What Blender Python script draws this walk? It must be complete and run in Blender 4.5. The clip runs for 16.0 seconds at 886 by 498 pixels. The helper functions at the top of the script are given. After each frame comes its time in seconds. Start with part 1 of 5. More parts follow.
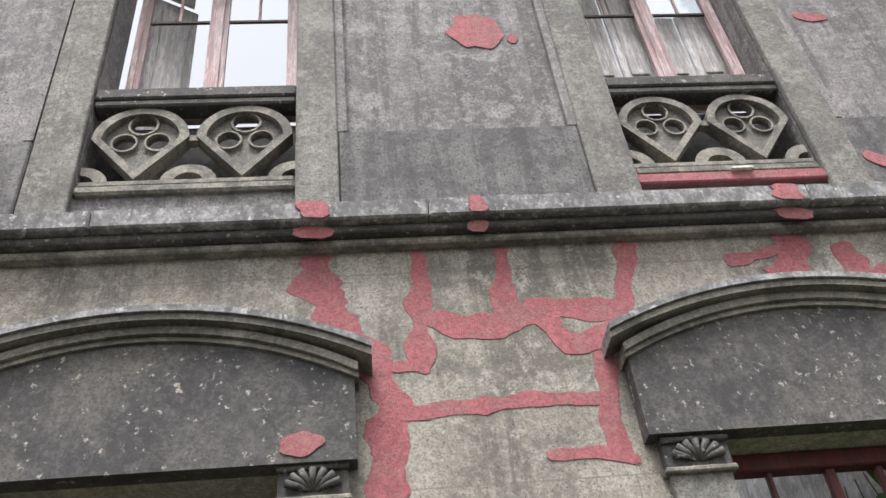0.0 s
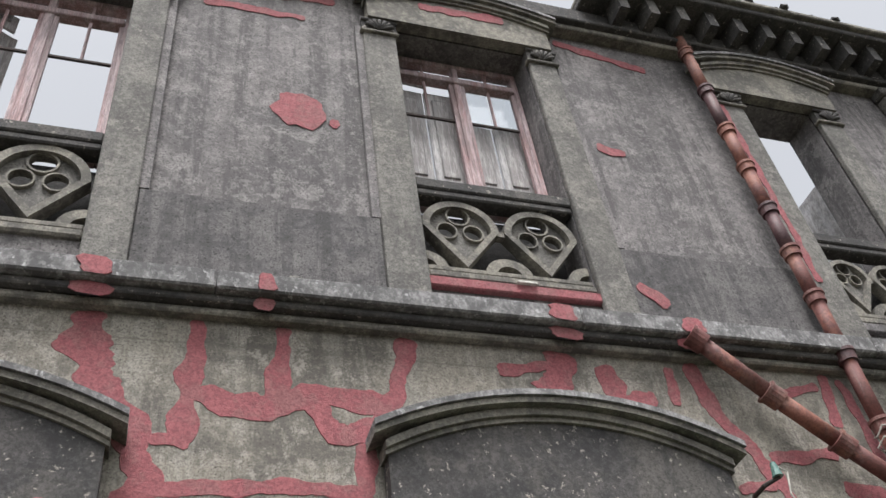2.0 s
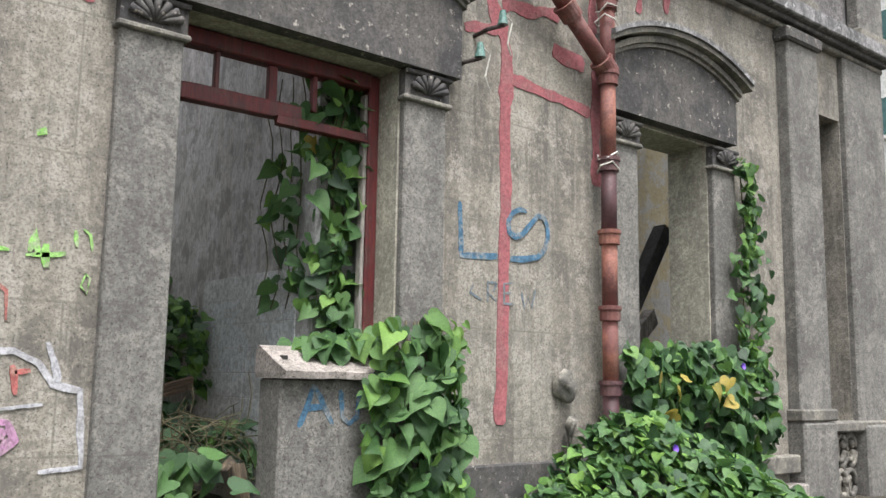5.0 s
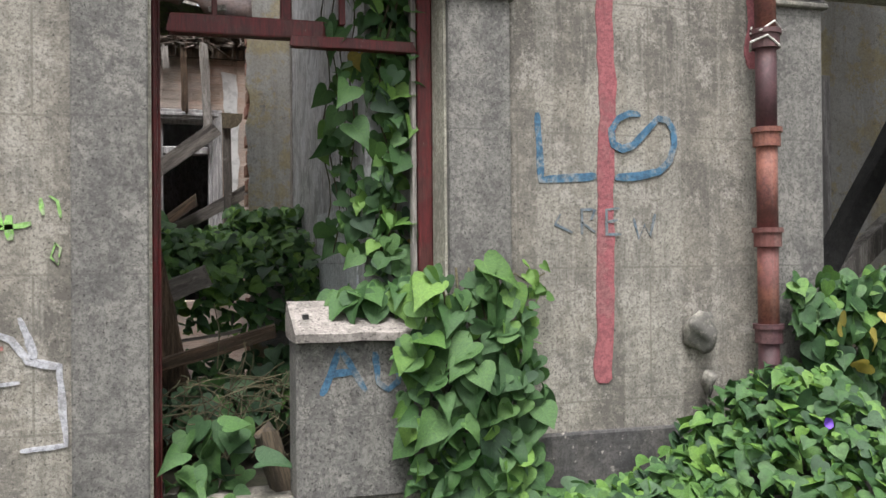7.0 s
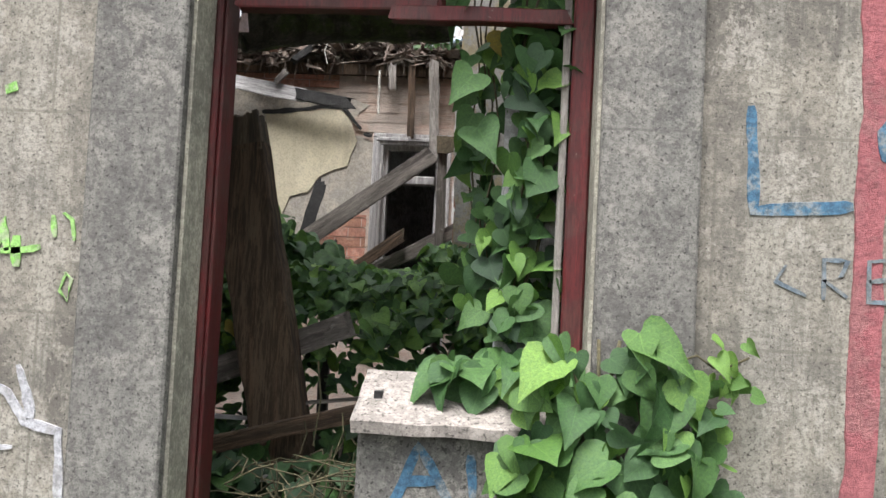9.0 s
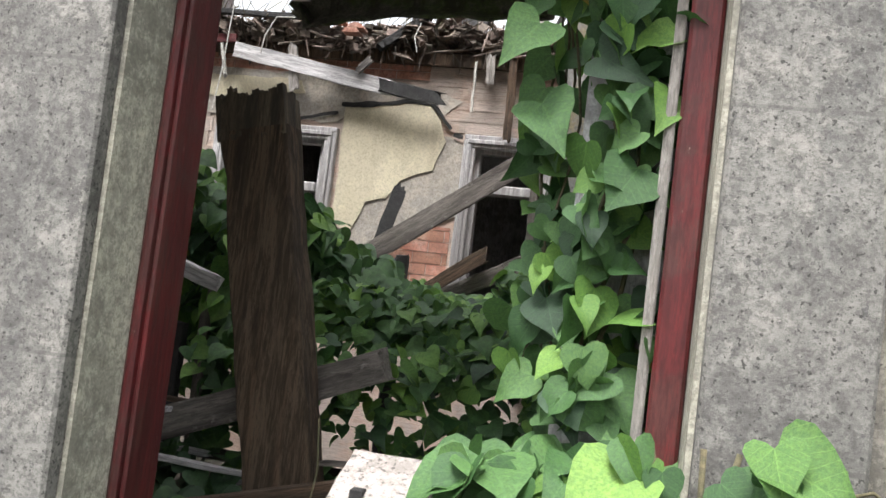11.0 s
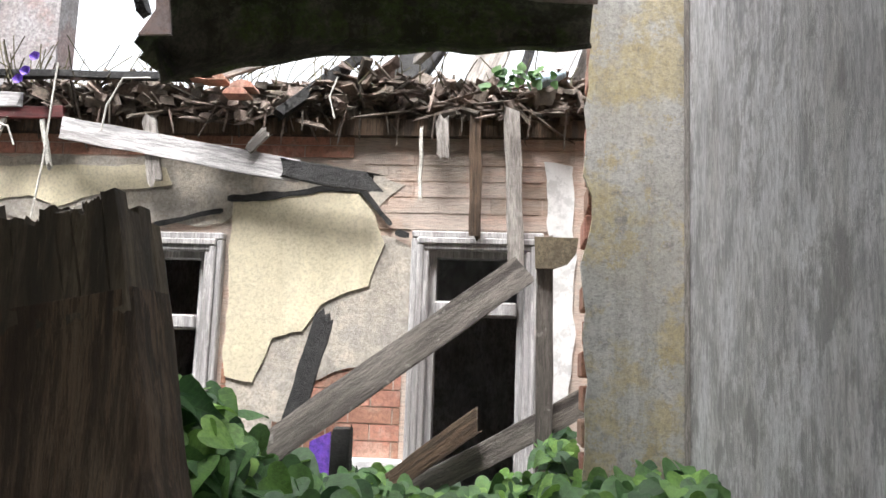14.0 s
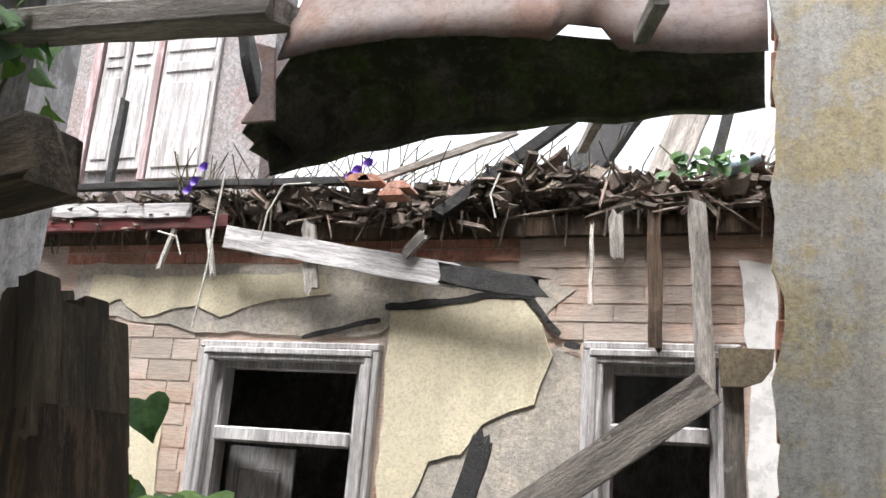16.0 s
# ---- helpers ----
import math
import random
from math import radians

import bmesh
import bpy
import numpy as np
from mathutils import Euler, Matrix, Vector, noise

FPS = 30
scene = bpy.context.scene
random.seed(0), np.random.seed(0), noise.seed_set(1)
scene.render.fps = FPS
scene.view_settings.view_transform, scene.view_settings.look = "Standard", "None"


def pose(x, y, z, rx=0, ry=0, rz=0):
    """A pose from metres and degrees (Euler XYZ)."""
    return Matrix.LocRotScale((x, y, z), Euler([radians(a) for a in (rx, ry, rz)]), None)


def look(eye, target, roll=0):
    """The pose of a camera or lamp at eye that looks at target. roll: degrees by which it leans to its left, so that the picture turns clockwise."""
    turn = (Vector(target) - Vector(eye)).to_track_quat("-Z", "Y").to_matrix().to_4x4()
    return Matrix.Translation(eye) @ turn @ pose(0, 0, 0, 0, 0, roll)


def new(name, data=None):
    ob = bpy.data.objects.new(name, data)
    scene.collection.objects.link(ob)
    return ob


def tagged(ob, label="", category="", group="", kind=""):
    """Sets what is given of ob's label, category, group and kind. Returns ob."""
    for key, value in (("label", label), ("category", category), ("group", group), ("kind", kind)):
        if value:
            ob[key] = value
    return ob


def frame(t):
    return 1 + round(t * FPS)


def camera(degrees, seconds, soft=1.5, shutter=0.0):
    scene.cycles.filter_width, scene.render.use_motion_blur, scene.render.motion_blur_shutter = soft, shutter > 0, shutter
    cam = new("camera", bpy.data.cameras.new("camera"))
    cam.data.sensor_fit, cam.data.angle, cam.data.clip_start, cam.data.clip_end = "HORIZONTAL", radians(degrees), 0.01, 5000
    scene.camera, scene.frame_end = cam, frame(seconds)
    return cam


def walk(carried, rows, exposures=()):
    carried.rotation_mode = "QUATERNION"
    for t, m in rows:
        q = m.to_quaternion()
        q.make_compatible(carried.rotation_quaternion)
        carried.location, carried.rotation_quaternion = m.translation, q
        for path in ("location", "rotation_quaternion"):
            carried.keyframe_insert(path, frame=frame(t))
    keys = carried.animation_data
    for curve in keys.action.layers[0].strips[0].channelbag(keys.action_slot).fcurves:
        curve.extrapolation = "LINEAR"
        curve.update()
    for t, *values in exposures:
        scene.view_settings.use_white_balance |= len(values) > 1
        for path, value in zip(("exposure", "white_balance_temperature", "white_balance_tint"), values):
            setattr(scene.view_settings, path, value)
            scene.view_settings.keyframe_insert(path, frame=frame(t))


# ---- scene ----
EXPO = [(0.0, 2.0), (1.2, 2.05), (2.0, 1.62), (2.5, 1.65), (3.5, 1.95), (4.5, 2.0), (7.0, 1.75), (8.5, 1.85), (9.0, 2.1), (11.5, 2.5), (13.0, 2.95), (14.5, 2.98), (16.0, 2.75)]
cam = camera(52.0, 16.0)
PATH = [
    (0.0, pose(-2.337, -3.882, 0.680, 130.84, 5.55, -2.71)),
    (0.5, pose(-2.326, -3.900, 0.724, 133.90, 6.03, 0.60)),
    (1.0, pose(-2.265, -3.953, 0.787, 136.19, 5.36, 1.09)),
    (1.5, pose(-2.200, -4.015, 0.780, 136.30, 6.17, -6.80)),
    (2.0, pose(-2.147, -4.061, 0.682, 133.67, 6.74, -16.36)),
    (2.5, pose(-2.297, -4.101, 0.687, 128.69, 8.49, -26.29)),
    (3.0, pose(-2.334, -4.077, 0.763, 123.20, 6.82, -32.99)),
    (3.5, pose(-2.317, -4.078, 0.789, 114.08, 2.71, -36.10)),
    (4.0, pose(-2.383, -4.010, 0.891, 105.44, -0.66, -38.52)),
    (4.5, pose(-2.371, -3.962, 0.864, 101.55, -0.68, -40.22)),
    (4.7, pose(-2.351, -3.986, 0.902, 99.76, -0.76, -40.59)),
    (6.8, pose(-0.722, -4.024, 1.356, 91.26, 0.79, -19.82)),
    (7.0, pose(-0.569, -3.977, 1.351, 90.46, 0.50, -17.41)),
    (7.5, pose(-0.200, -3.746, 1.289, 90.98, -0.08, -12.32)),
    (8.0, pose(0.078, -3.489, 1.316, 90.39, -1.08, -6.97)),
    (8.5, pose(0.312, -3.135, 1.361, 91.41, -2.08, -0.09)),
    (9.0, pose(0.446, -2.800, 1.405, 92.96, -2.89, 4.20)),
    (9.2, pose(0.450, -2.652, 1.414, 91.95, -3.37, 5.11)),
    (11.3, pose(0.575, -1.703, 1.521, 93.51, -6.32, 13.10)),
    (11.5, pose(0.556, -1.646, 1.536, 93.51, -4.60, 12.84)),
    (12.0, pose(0.486, -1.438, 1.597, 93.25, -4.07, 11.32)),
    (12.5, pose(0.446, -1.199, 1.635, 93.61, -3.41, 11.74)),
    (13.0, pose(0.411, -1.057, 1.662, 94.45, -2.86, 12.01)),
    (13.5, pose(-0.133, -0.185, 1.882, 95.02, -4.06, 6.09)),
    (14.0, pose(-0.136, -0.079, 1.941, 98.25, -2.04, 4.77)),
    (14.5, pose(-0.118, 0.040, 1.962, 97.74, -2.79, 4.00)),
    (15.0, pose(0.020, 0.270, 2.000, 100.60, -4.15, 11.40)),
    (15.5, pose(0.072, 0.374, 2.029, 103.68, -4.56, 16.95)),
    (16.0, pose(0.024, 0.396, 2.004, 104.76, -4.35, 18.67)),
]
walk(cam, PATH, exposures=EXPO)
from math import cos, sin, pi, sqrt, atan2

# ---- world and light: bright overcast sky ----
world = bpy.data.worlds.new("overcast_sky")
scene.world = world
world.use_nodes = True
wn = world.node_tree.nodes
wl = world.node_tree.links
bg = wn["Background"]
sky = wn.new("ShaderNodeTexSky")
sky.sky_type = "NISHITA"
sky.sun_disc = False
sky.sun_elevation = radians(67)
sky.sun_rotation = radians(197)
sky.air_density = 1.0
sky.dust_density = 4.0
hs = wn.new("ShaderNodeHueSaturation")
hs.inputs["Saturation"].default_value = 0.2
wl.new(sky.outputs[0], hs.inputs["Color"])
wl.new(hs.outputs[0], bg.inputs[0])
bg.inputs[1].default_value = 0.085
sun_data = bpy.data.lights.new("sun", "SUN")
sun_data.energy = 1.35
sun_data.angle = radians(24)
sun_data.color = (1.0, 0.985, 0.985)
sun = new("sun", sun_data)
sun.matrix_world = look((-1.9, -6.2, 15), (0, 0, 0))


# ---- materials ----
def mat(name, c1, c2, scale=4.0, rough=0.9, bump=0.3, c3=None, s3=1.2, a3=0.5, streak=None, sa=0.5,
        joints=None, metal=0.0, rand=0.0, fine=60.0, stretch=(1, 1, 1), mott=0.45, spots=None, spot_scale=25.0, spot_at=0.62, pits=0.0, worn=None):
    """A worn surface: two tones, large stains, vertical streaks, spots, joints and fine relief, at real size."""
    m = bpy.data.materials.new(name)
    m.use_nodes = True
    n, l = m.node_tree.nodes, m.node_tree.links
    b = n["Principled BSDF"]
    b.inputs["Roughness"].default_value = rough
    b.inputs["Metallic"].default_value = metal
    tc = n.new("ShaderNodeTexCoord")

    def noise_at(sc, st=(1, 1, 1), detail=6.0, rg=0.6):
        mp = n.new("ShaderNodeMapping")
        mp.inputs["Scale"].default_value = [sc * s for s in st]
        l.new(tc.outputs["Object"], mp.inputs["Vector"])
        t = n.new("ShaderNodeTexNoise")
        t.inputs["Scale"].default_value = 1.0
        t.inputs["Detail"].default_value = detail
        t.inputs["Roughness"].default_value = rg
        l.new(mp.outputs[0], t.inputs["Vector"])
        return t.outputs["Fac"]

    def ramp(fac, lo, hi):
        r = n.new("ShaderNodeMapRange")
        r.inputs["From Min"].default_value, r.inputs["From Max"].default_value = lo, hi
        l.new(fac, r.inputs["Value"])
        return r.outputs[0]

    def mix(fac, a, bcol, k=1.0):
        x = n.new("ShaderNodeMix")
        x.data_type = "RGBA"
        if k < 1.0:
            q = n.new("ShaderNodeMath")
            q.operation = "MULTIPLY"
            q.inputs[1].default_value = k
            l.new(fac, q.inputs[0])
            fac = q.outputs[0]
        l.new(fac, x.inputs[0])
        for socket, v in ((x.inputs[6], a), (x.inputs[7], bcol)):
            if isinstance(v, tuple):
                socket.default_value = (*v, 1)
            else:
                l.new(v, socket)
        return x.outputs[2]

    col = mix(ramp(noise_at(scale, stretch), 0.42, 0.58), c1, c2)
    if c3:
        col = mix(ramp(noise_at(s3, detail=8.0, rg=0.7), 0.49, 0.555), col, c3, a3)
    if streak:
        col = mix(ramp(noise_at(7.0, (1, 1, 0.06), rg=0.7), 0.49, 0.56), col, streak, sa)
    if spots:
        col = mix(ramp(noise_at(spot_scale, detail=3.0), spot_at, spot_at + 0.05), col, spots, 0.85)
    if worn:
        col = mix(ramp(noise_at(3.3, detail=14.0, rg=0.82), 0.535, 0.56), col, worn, 0.75)
        col = mix(ramp(noise_at(9.0, detail=14.0, rg=0.85), 0.56, 0.585), col, tuple(v * 0.38 for v in c1), 0.6)
    mid = noise_at(21.0, stretch, detail=12.0, rg=0.85)
    col = mix(ramp(mid, 0.505, 0.555), col, tuple(v * 0.42 for v in c1), mott)
    col = mix(ramp(mid, 0.49, 0.43), col, tuple(min(0.85, v * 1.45) for v in c1), mott)
    grain = noise_at(fine, stretch, detail=6.0, rg=0.8)
    col = mix(ramp(grain, 0.49, 0.57), col, tuple(v * 0.36 for v in c1), min(0.7, 0.28 + 0.7 * mott))
    if pits:
        col = mix(ramp(noise_at(pits, detail=2.0), 0.61, 0.66), col, tuple(v * 0.16 for v in c1), 0.8)
    height = grain
    if joints:
        br = n.new("ShaderNodeTexBrick")
        br.inputs["Scale"].default_value = 1.0
        br.inputs["Brick Width"].default_value, br.inputs["Row Height"].default_value = joints[0], joints[1]
        br.inputs["Mortar Size"].default_value = joints[2]
        br.inputs["Mortar Smooth"].default_value = 0.4
        mp = n.new("ShaderNodeMapping")
        mp.inputs["Rotation"].default_value = (radians(90), 0, 0)
        mp.inputs["Location"].default_value = (0.35, 0.28, 0)
        mp.vector_type = "TEXTURE"
        l.new(tc.outputs["Object"], mp.inputs["Vector"])
        l.new(mp.outputs[0], br.inputs["Vector"])
        col = mix(br.outputs["Fac"], col, tuple(v * 0.5 for v in c1), joints[3])
    if rand:
        oi = n.new("ShaderNodeObjectInfo")
        hsv = n.new("ShaderNodeHueSaturation")
        geo = n.new("ShaderNodeNewGeometry")
        ad = n.new("ShaderNodeMath")
        ad.operation = "ADD"
        l.new(oi.outputs["Random"], ad.inputs[0])
        l.new(geo.outputs["Random Per Island"], ad.inputs[1])
        fr = n.new("ShaderNodeMath")
        fr.operation = "FRACT"
        l.new(ad.outputs[0], fr.inputs[0])
        r = n.new("ShaderNodeMapRange")
        r.inputs["To Min"].default_value, r.inputs["To Max"].default_value = 1 - rand, 1 + rand
        l.new(fr.outputs[0], r.inputs["Value"])
        l.new(r.outputs[0], hsv.inputs["Value"])
        r2 = n.new("ShaderNodeMapRange")
        r2.inputs["To Min"].default_value, r2.inputs["To Max"].default_value = 0.5 + 0.03 * rand, 0.5 - 0.045 * rand
        l.new(fr.outputs[0], r2.inputs["Value"])
        l.new(r2.outputs[0], hsv.inputs["Hue"])
        l.new(col, hsv.inputs["Color"])
        col = hsv.outputs[0]
    l.new(col, b.inputs["Base Color"])
    bp = n.new("ShaderNodeBump")
    bp.inputs["Strength"].default_value = bump
    bp.inputs["Distance"].default_value = 0.02
    l.new(height, bp.inputs["Height"])
    l.new(bp.outputs[0], b.inputs["Normal"])
    return m


STUCCO = mat("weathered_stucco", (0.265, 0.243, 0.205), (0.16, 0.148, 0.13), 2.2, c3=(0.085, 0.078, 0.07), s3=1.1, a3=0.55,
             streak=(0.42, 0.40, 0.35), sa=0.35, joints=(1.4, 0.645, 0.006, 0.55), fine=70, pits=75.0, worn=(0.38, 0.355, 0.315))
UPPER = mat("upper_stucco", (0.23, 0.215, 0.213), (0.14, 0.132, 0.135), 1.8, c3=(0.085, 0.08, 0.082), s3=0.8, a3=0.55,
            streak=(0.07, 0.067, 0.068), sa=0.8, joints=(1.9, 0.62, 0.005, 0.45), fine=75, pits=60.0, worn=(0.28, 0.265, 0.26))
PILASTER = mat("pilaster_concrete", (0.18, 0.172, 0.158), (0.115, 0.11, 0.103), 3.0, c3=(0.24, 0.232, 0.212), s3=1.4, a3=0.6,
               streak=(0.10, 0.098, 0.095), sa=0.4, joints=(3.0, 0.645, 0.005, 0.5), fine=70, spots=(0.07, 0.07, 0.068), spot_scale=38, pits=80.0, worn=(0.28, 0.265, 0.24))
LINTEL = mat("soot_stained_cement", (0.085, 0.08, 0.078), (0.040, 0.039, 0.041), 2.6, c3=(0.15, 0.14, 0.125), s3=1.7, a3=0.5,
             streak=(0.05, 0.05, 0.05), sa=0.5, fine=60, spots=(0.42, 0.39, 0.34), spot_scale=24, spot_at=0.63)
DAMP = mat("damp_stained_stucco", (0.135, 0.128, 0.128), (0.075, 0.072, 0.075), 2.2, c3=(0.20, 0.19, 0.185), s3=1.5, a3=0.5,
           streak=(0.05, 0.048, 0.05), sa=0.7, fine=75, pits=60.0)
MOULD = mat("moulding_cement", (0.25, 0.235, 0.20), (0.14, 0.132, 0.12), 4.0, c3=(0.06, 0.058, 0.055), s3=2.0, a3=0.6, fine=60)
BELT = mat("lichen_belt", (0.27, 0.265, 0.265), (0.10, 0.098, 0.1), 9.0, c3=(0.05, 0.05, 0.05), s3=2.6, a3=0.6, fine=50,
           stretch=(1, 1, 0.7), spots=(0.45, 0.45, 0.45), spot_scale=16, spot_at=0.6)
MORTAR = mat("pink_mortar", (0.35, 0.115, 0.127), (0.28, 0.087, 0.10), 5.0, mott=0.3, c3=(0.34, 0.21, 0.195), s3=5.0, a3=0.35, streak=(0.30, 0.11, 0.12), sa=0.3, fine=60, bump=0.6)
PLASTER_REVEAL = mat("reveal_plaster", (0.44, 0.42, 0.345), (0.33, 0.315, 0.26), 3.0, c3=(0.20, 0.19, 0.165), s3=1.6, a3=0.5,
                     streak=(0.22, 0.21, 0.18), sa=0.4, fine=60)
COPING = mat("pale_worn_coping", (0.33, 0.295, 0.27), (0.24, 0.215, 0.195), 5.0, c3=(0.14, 0.13, 0.115), s3=4.0, a3=0.5, fine=70, pits=70.0, spots=(0.10, 0.095, 0.09), spot_scale=20, spot_at=0.66)
RED_WOOD = mat("red_painted_wood", (0.115, 0.011, 0.012), (0.075, 0.009, 0.010), 6.0, rough=0.55, c3=(0.06, 0.035, 0.028), s3=5.0, a3=0.5,
               fine=80, stretch=(1, 1, 0.12), bump=0.3, spots=(0.30, 0.20, 0.18), spot_scale=40, spot_at=0.70)
WHITE_WOOD = mat("peeling_white_wood", (0.55, 0.54, 0.54), (0.40, 0.385, 0.385), 8.0, rough=0.75, streak=(0.20, 0.175, 0.165), sa=0.55,
                 fine=90, stretch=(1, 1, 0.1), bump=0.4)
PINK_WOOD = mat("faded_pink_wood", (0.48, 0.39, 0.40), (0.36, 0.22, 0.22), 8.0, rough=0.8, streak=(0.14, 0.09, 0.085), sa=0.6,
                fine=90, stretch=(1, 1, 0.1), bump=0.4)
FALLEN_WOOD = mat("fallen_grey_wood", (0.25, 0.225, 0.20), (0.11, 0.095, 0.085), 9.0, rough=0.92, streak=(0.035, 0.03, 0.028), sa=0.7, fine=110, stretch=(1, 1, 0.12), bump=0.8, spots=(0.36, 0.34, 0.31), spot_scale=14, spot_at=0.62)
GREY_WOOD = mat("grey_weathered_wood", (0.42, 0.39, 0.36), (0.23, 0.205, 0.185), 9.0, rough=0.9, streak=(0.05, 0.043, 0.04), sa=0.6,
                fine=110, stretch=(1, 1, 0.15), bump=0.7, spots=(0.33, 0.31, 0.28), spot_scale=18, spot_at=0.64)
DARK_WOOD = mat("dark_rotten_wood", (0.125, 0.080, 0.050), (0.030, 0.020, 0.014), 11.0, mott=0.8, rough=0.9, streak=(0.20, 0.145, 0.095), sa=0.6,
                fine=70, stretch=(1, 1, 0.08), bump=1.0, c3=(0.085, 0.065, 0.045), s3=3.0, a3=0.5)
POST_END = mat("pale_weathered_end", (0.17, 0.13, 0.088), (0.05, 0.04, 0.03), 14.0, fine=80, stretch=(1, 1, 0.1), bump=1.0)
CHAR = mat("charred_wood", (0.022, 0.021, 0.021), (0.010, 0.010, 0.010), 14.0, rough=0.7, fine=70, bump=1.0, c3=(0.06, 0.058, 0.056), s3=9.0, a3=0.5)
YELLOW = mat("yellow_plaster", mott=0.1, c1=(0.68, 0.62, 0.45), c2=(0.63, 0.57, 0.43), scale=2.5, c3=(0.52, 0.47, 0.34), s3=1.8, a3=0.5,
             streak=(0.45, 0.40, 0.27), sa=0.25, fine=70, bump=0.25)
RENDER = mat("bare_render", mott=0.25, c1=(0.54, 0.49, 0.41), c2=(0.43, 0.40, 0.36), scale=4.0, c3=(0.33, 0.31, 0.28), s3=2.6, a3=0.5, fine=60, bump=0.5)
BRICK = mat("hollow_clay_brick", (0.54, 0.41, 0.33), (0.56, 0.47, 0.40), 3.5, mott=0.3, c3=(0.49, 0.44, 0.39), s3=2.4, a3=0.8, fine=60, rand=0.18,
            stretch=(0.4, 1, 6), bump=0.5)
RED_BRICK = mat("red_brick", (0.44, 0.22, 0.15), (0.38, 0.19, 0.135), 6.0, mott=0.3, c3=(0.50, 0.38, 0.30), s3=4.0, a3=0.5, fine=60, rand=0.2)
PALE_WALL = mat("pale_mottled_plaster", (0.46, 0.455, 0.44), (0.40, 0.385, 0.35), 2.5, mott=0.15, c3=(0.46, 0.38, 0.20), s3=3.2, a3=0.75,
                streak=(0.26, 0.245, 0.21), sa=0.35, fine=60, spots=(0.26, 0.245, 0.22), spot_scale=9, spot_at=0.66, worn=(0.40, 0.33, 0.18))
GREY_WALL = mat("grey_peeling_wall", (0.64, 0.64, 0.66), (0.48, 0.47, 0.465), 5.0, c3=(0.22, 0.21, 0.20), s3=5.0, a3=0.72, mott=0.3,
                streak=(0.58, 0.58, 0.60), sa=0.6, fine=55, stretch=(1, 1, 0.35), bump=0.5, worn=(0.30, 0.29, 0.28))
TILE = mat("white_wall_tile", (0.70, 0.73, 0.75), (0.64, 0.67, 0.69), 3.0, rough=0.35, c3=(0.40, 0.41, 0.41), s3=2.5, a3=0.5, fine=40, bump=0.08)
PIPE = mat("red_brown_pipe_paint", (0.155, 0.055, 0.047), (0.11, 0.035, 0.032), 4.0, mott=0.25, rough=0.68, c3=(0.27, 0.105, 0.07), s3=2.0, a3=0.8,
           streak=(0.25, 0.20, 0.18), sa=0.25, fine=60, bump=0.2)
PIPE_DARK = mat("maroon_pipe_paint", (0.085, 0.035, 0.04), (0.06, 0.028, 0.032), 4.0, mott=0.25, rough=0.62, c3=(0.14, 0.07, 0.065), s3=3.0, a3=0.5, fine=60, bump=0.2)
RUST_SHEET = mat("rusted_sheet", mott=0.15, c1=(0.34, 0.23, 0.20), c2=(0.31, 0.26, 0.26), scale=2.0, rough=0.75, c3=(0.27, 0.14, 0.095), s3=1.6, a3=0.7,
                 streak=(0.38, 0.34, 0.32), sa=0.4, fine=40, bump=0.1)
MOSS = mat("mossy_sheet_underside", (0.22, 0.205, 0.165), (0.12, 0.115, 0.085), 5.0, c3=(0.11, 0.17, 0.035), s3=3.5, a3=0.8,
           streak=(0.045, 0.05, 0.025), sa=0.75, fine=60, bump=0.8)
IRON = mat("dark_rusty_iron", (0.05, 0.035, 0.03), (0.03, 0.022, 0.02), 12.0, rough=0.7, fine=80, metal=0.3)
DEBRIS = mat("roof_debris", (0.20, 0.155, 0.12), (0.075, 0.06, 0.05), 8.0, fine=80, rand=0.55, bump=0.6, c3=(0.23, 0.20, 0.17), s3=5.0, a3=0.6)
SOIL = mat("leafy_soil", (0.055, 0.045, 0.032), (0.03, 0.027, 0.019), 6.0, c3=(0.05, 0.06, 0.025), s3=3.0, a3=0.6, fine=50, bump=0.8)
ROAD = mat("worn_paving", (0.11, 0.105, 0.098), (0.075, 0.072, 0.068), 3.0, c3=(0.05, 0.05, 0.047), s3=1.2, a3=0.5, fine=60)
WHITE_PAINT = mat("white_facade_paint", mott=0.15, c1=(0.74, 0.74, 0.73), c2=(0.66, 0.66, 0.65), scale=1.0, rough=0.7, fine=8, bump=0.1, streak=(0.55, 0.55, 0.54), sa=0.3)
ROOF_TILE = mat("brown_roof_tiles", (0.20, 0.12, 0.095), (0.14, 0.085, 0.07), 5.0, fine=20)
TEAL = mat("teal_window_glass", (0.05, 0.13, 0.125), (0.03, 0.09, 0.09), 0.8, rough=0.15, fine=4, bump=0.02, mott=0.1)
CORD = mat("white_cord", (0.62, 0.60, 0.55), (0.5, 0.48, 0.44), 20.0, fine=90, bump=0.1)
BLUE = mat("blue_spray_paint", (0.055, 0.135, 0.22), (0.07, 0.16, 0.24), 9.0, c3=(0.28, 0.27, 0.245), s3=9.0, a3=0.75, fine=50, bump=0.2)
BLUE_FAINT = mat("thin_blue_spray", (0.13, 0.17, 0.21), (0.17, 0.19, 0.20), 9.0, c3=(0.2, 0.2, 0.19), s3=12.0, a3=0.7, fine=50, bump=0.2)
GREEN = mat("green_spray_paint", (0.25, 0.55, 0.12), (0.27, 0.46, 0.16), 9.0, c3=(0.33, 0.33, 0.26), s3=14.0, a3=0.8, fine=50, bump=0.2)
PALE_SPRAY = mat("pale_spray_paint", (0.44, 0.44, 0.47), (0.36, 0.36, 0.38), 9.0, c3=(0.30, 0.29, 0.28), s3=12.0, a3=0.6, fine=50, bump=0.2)
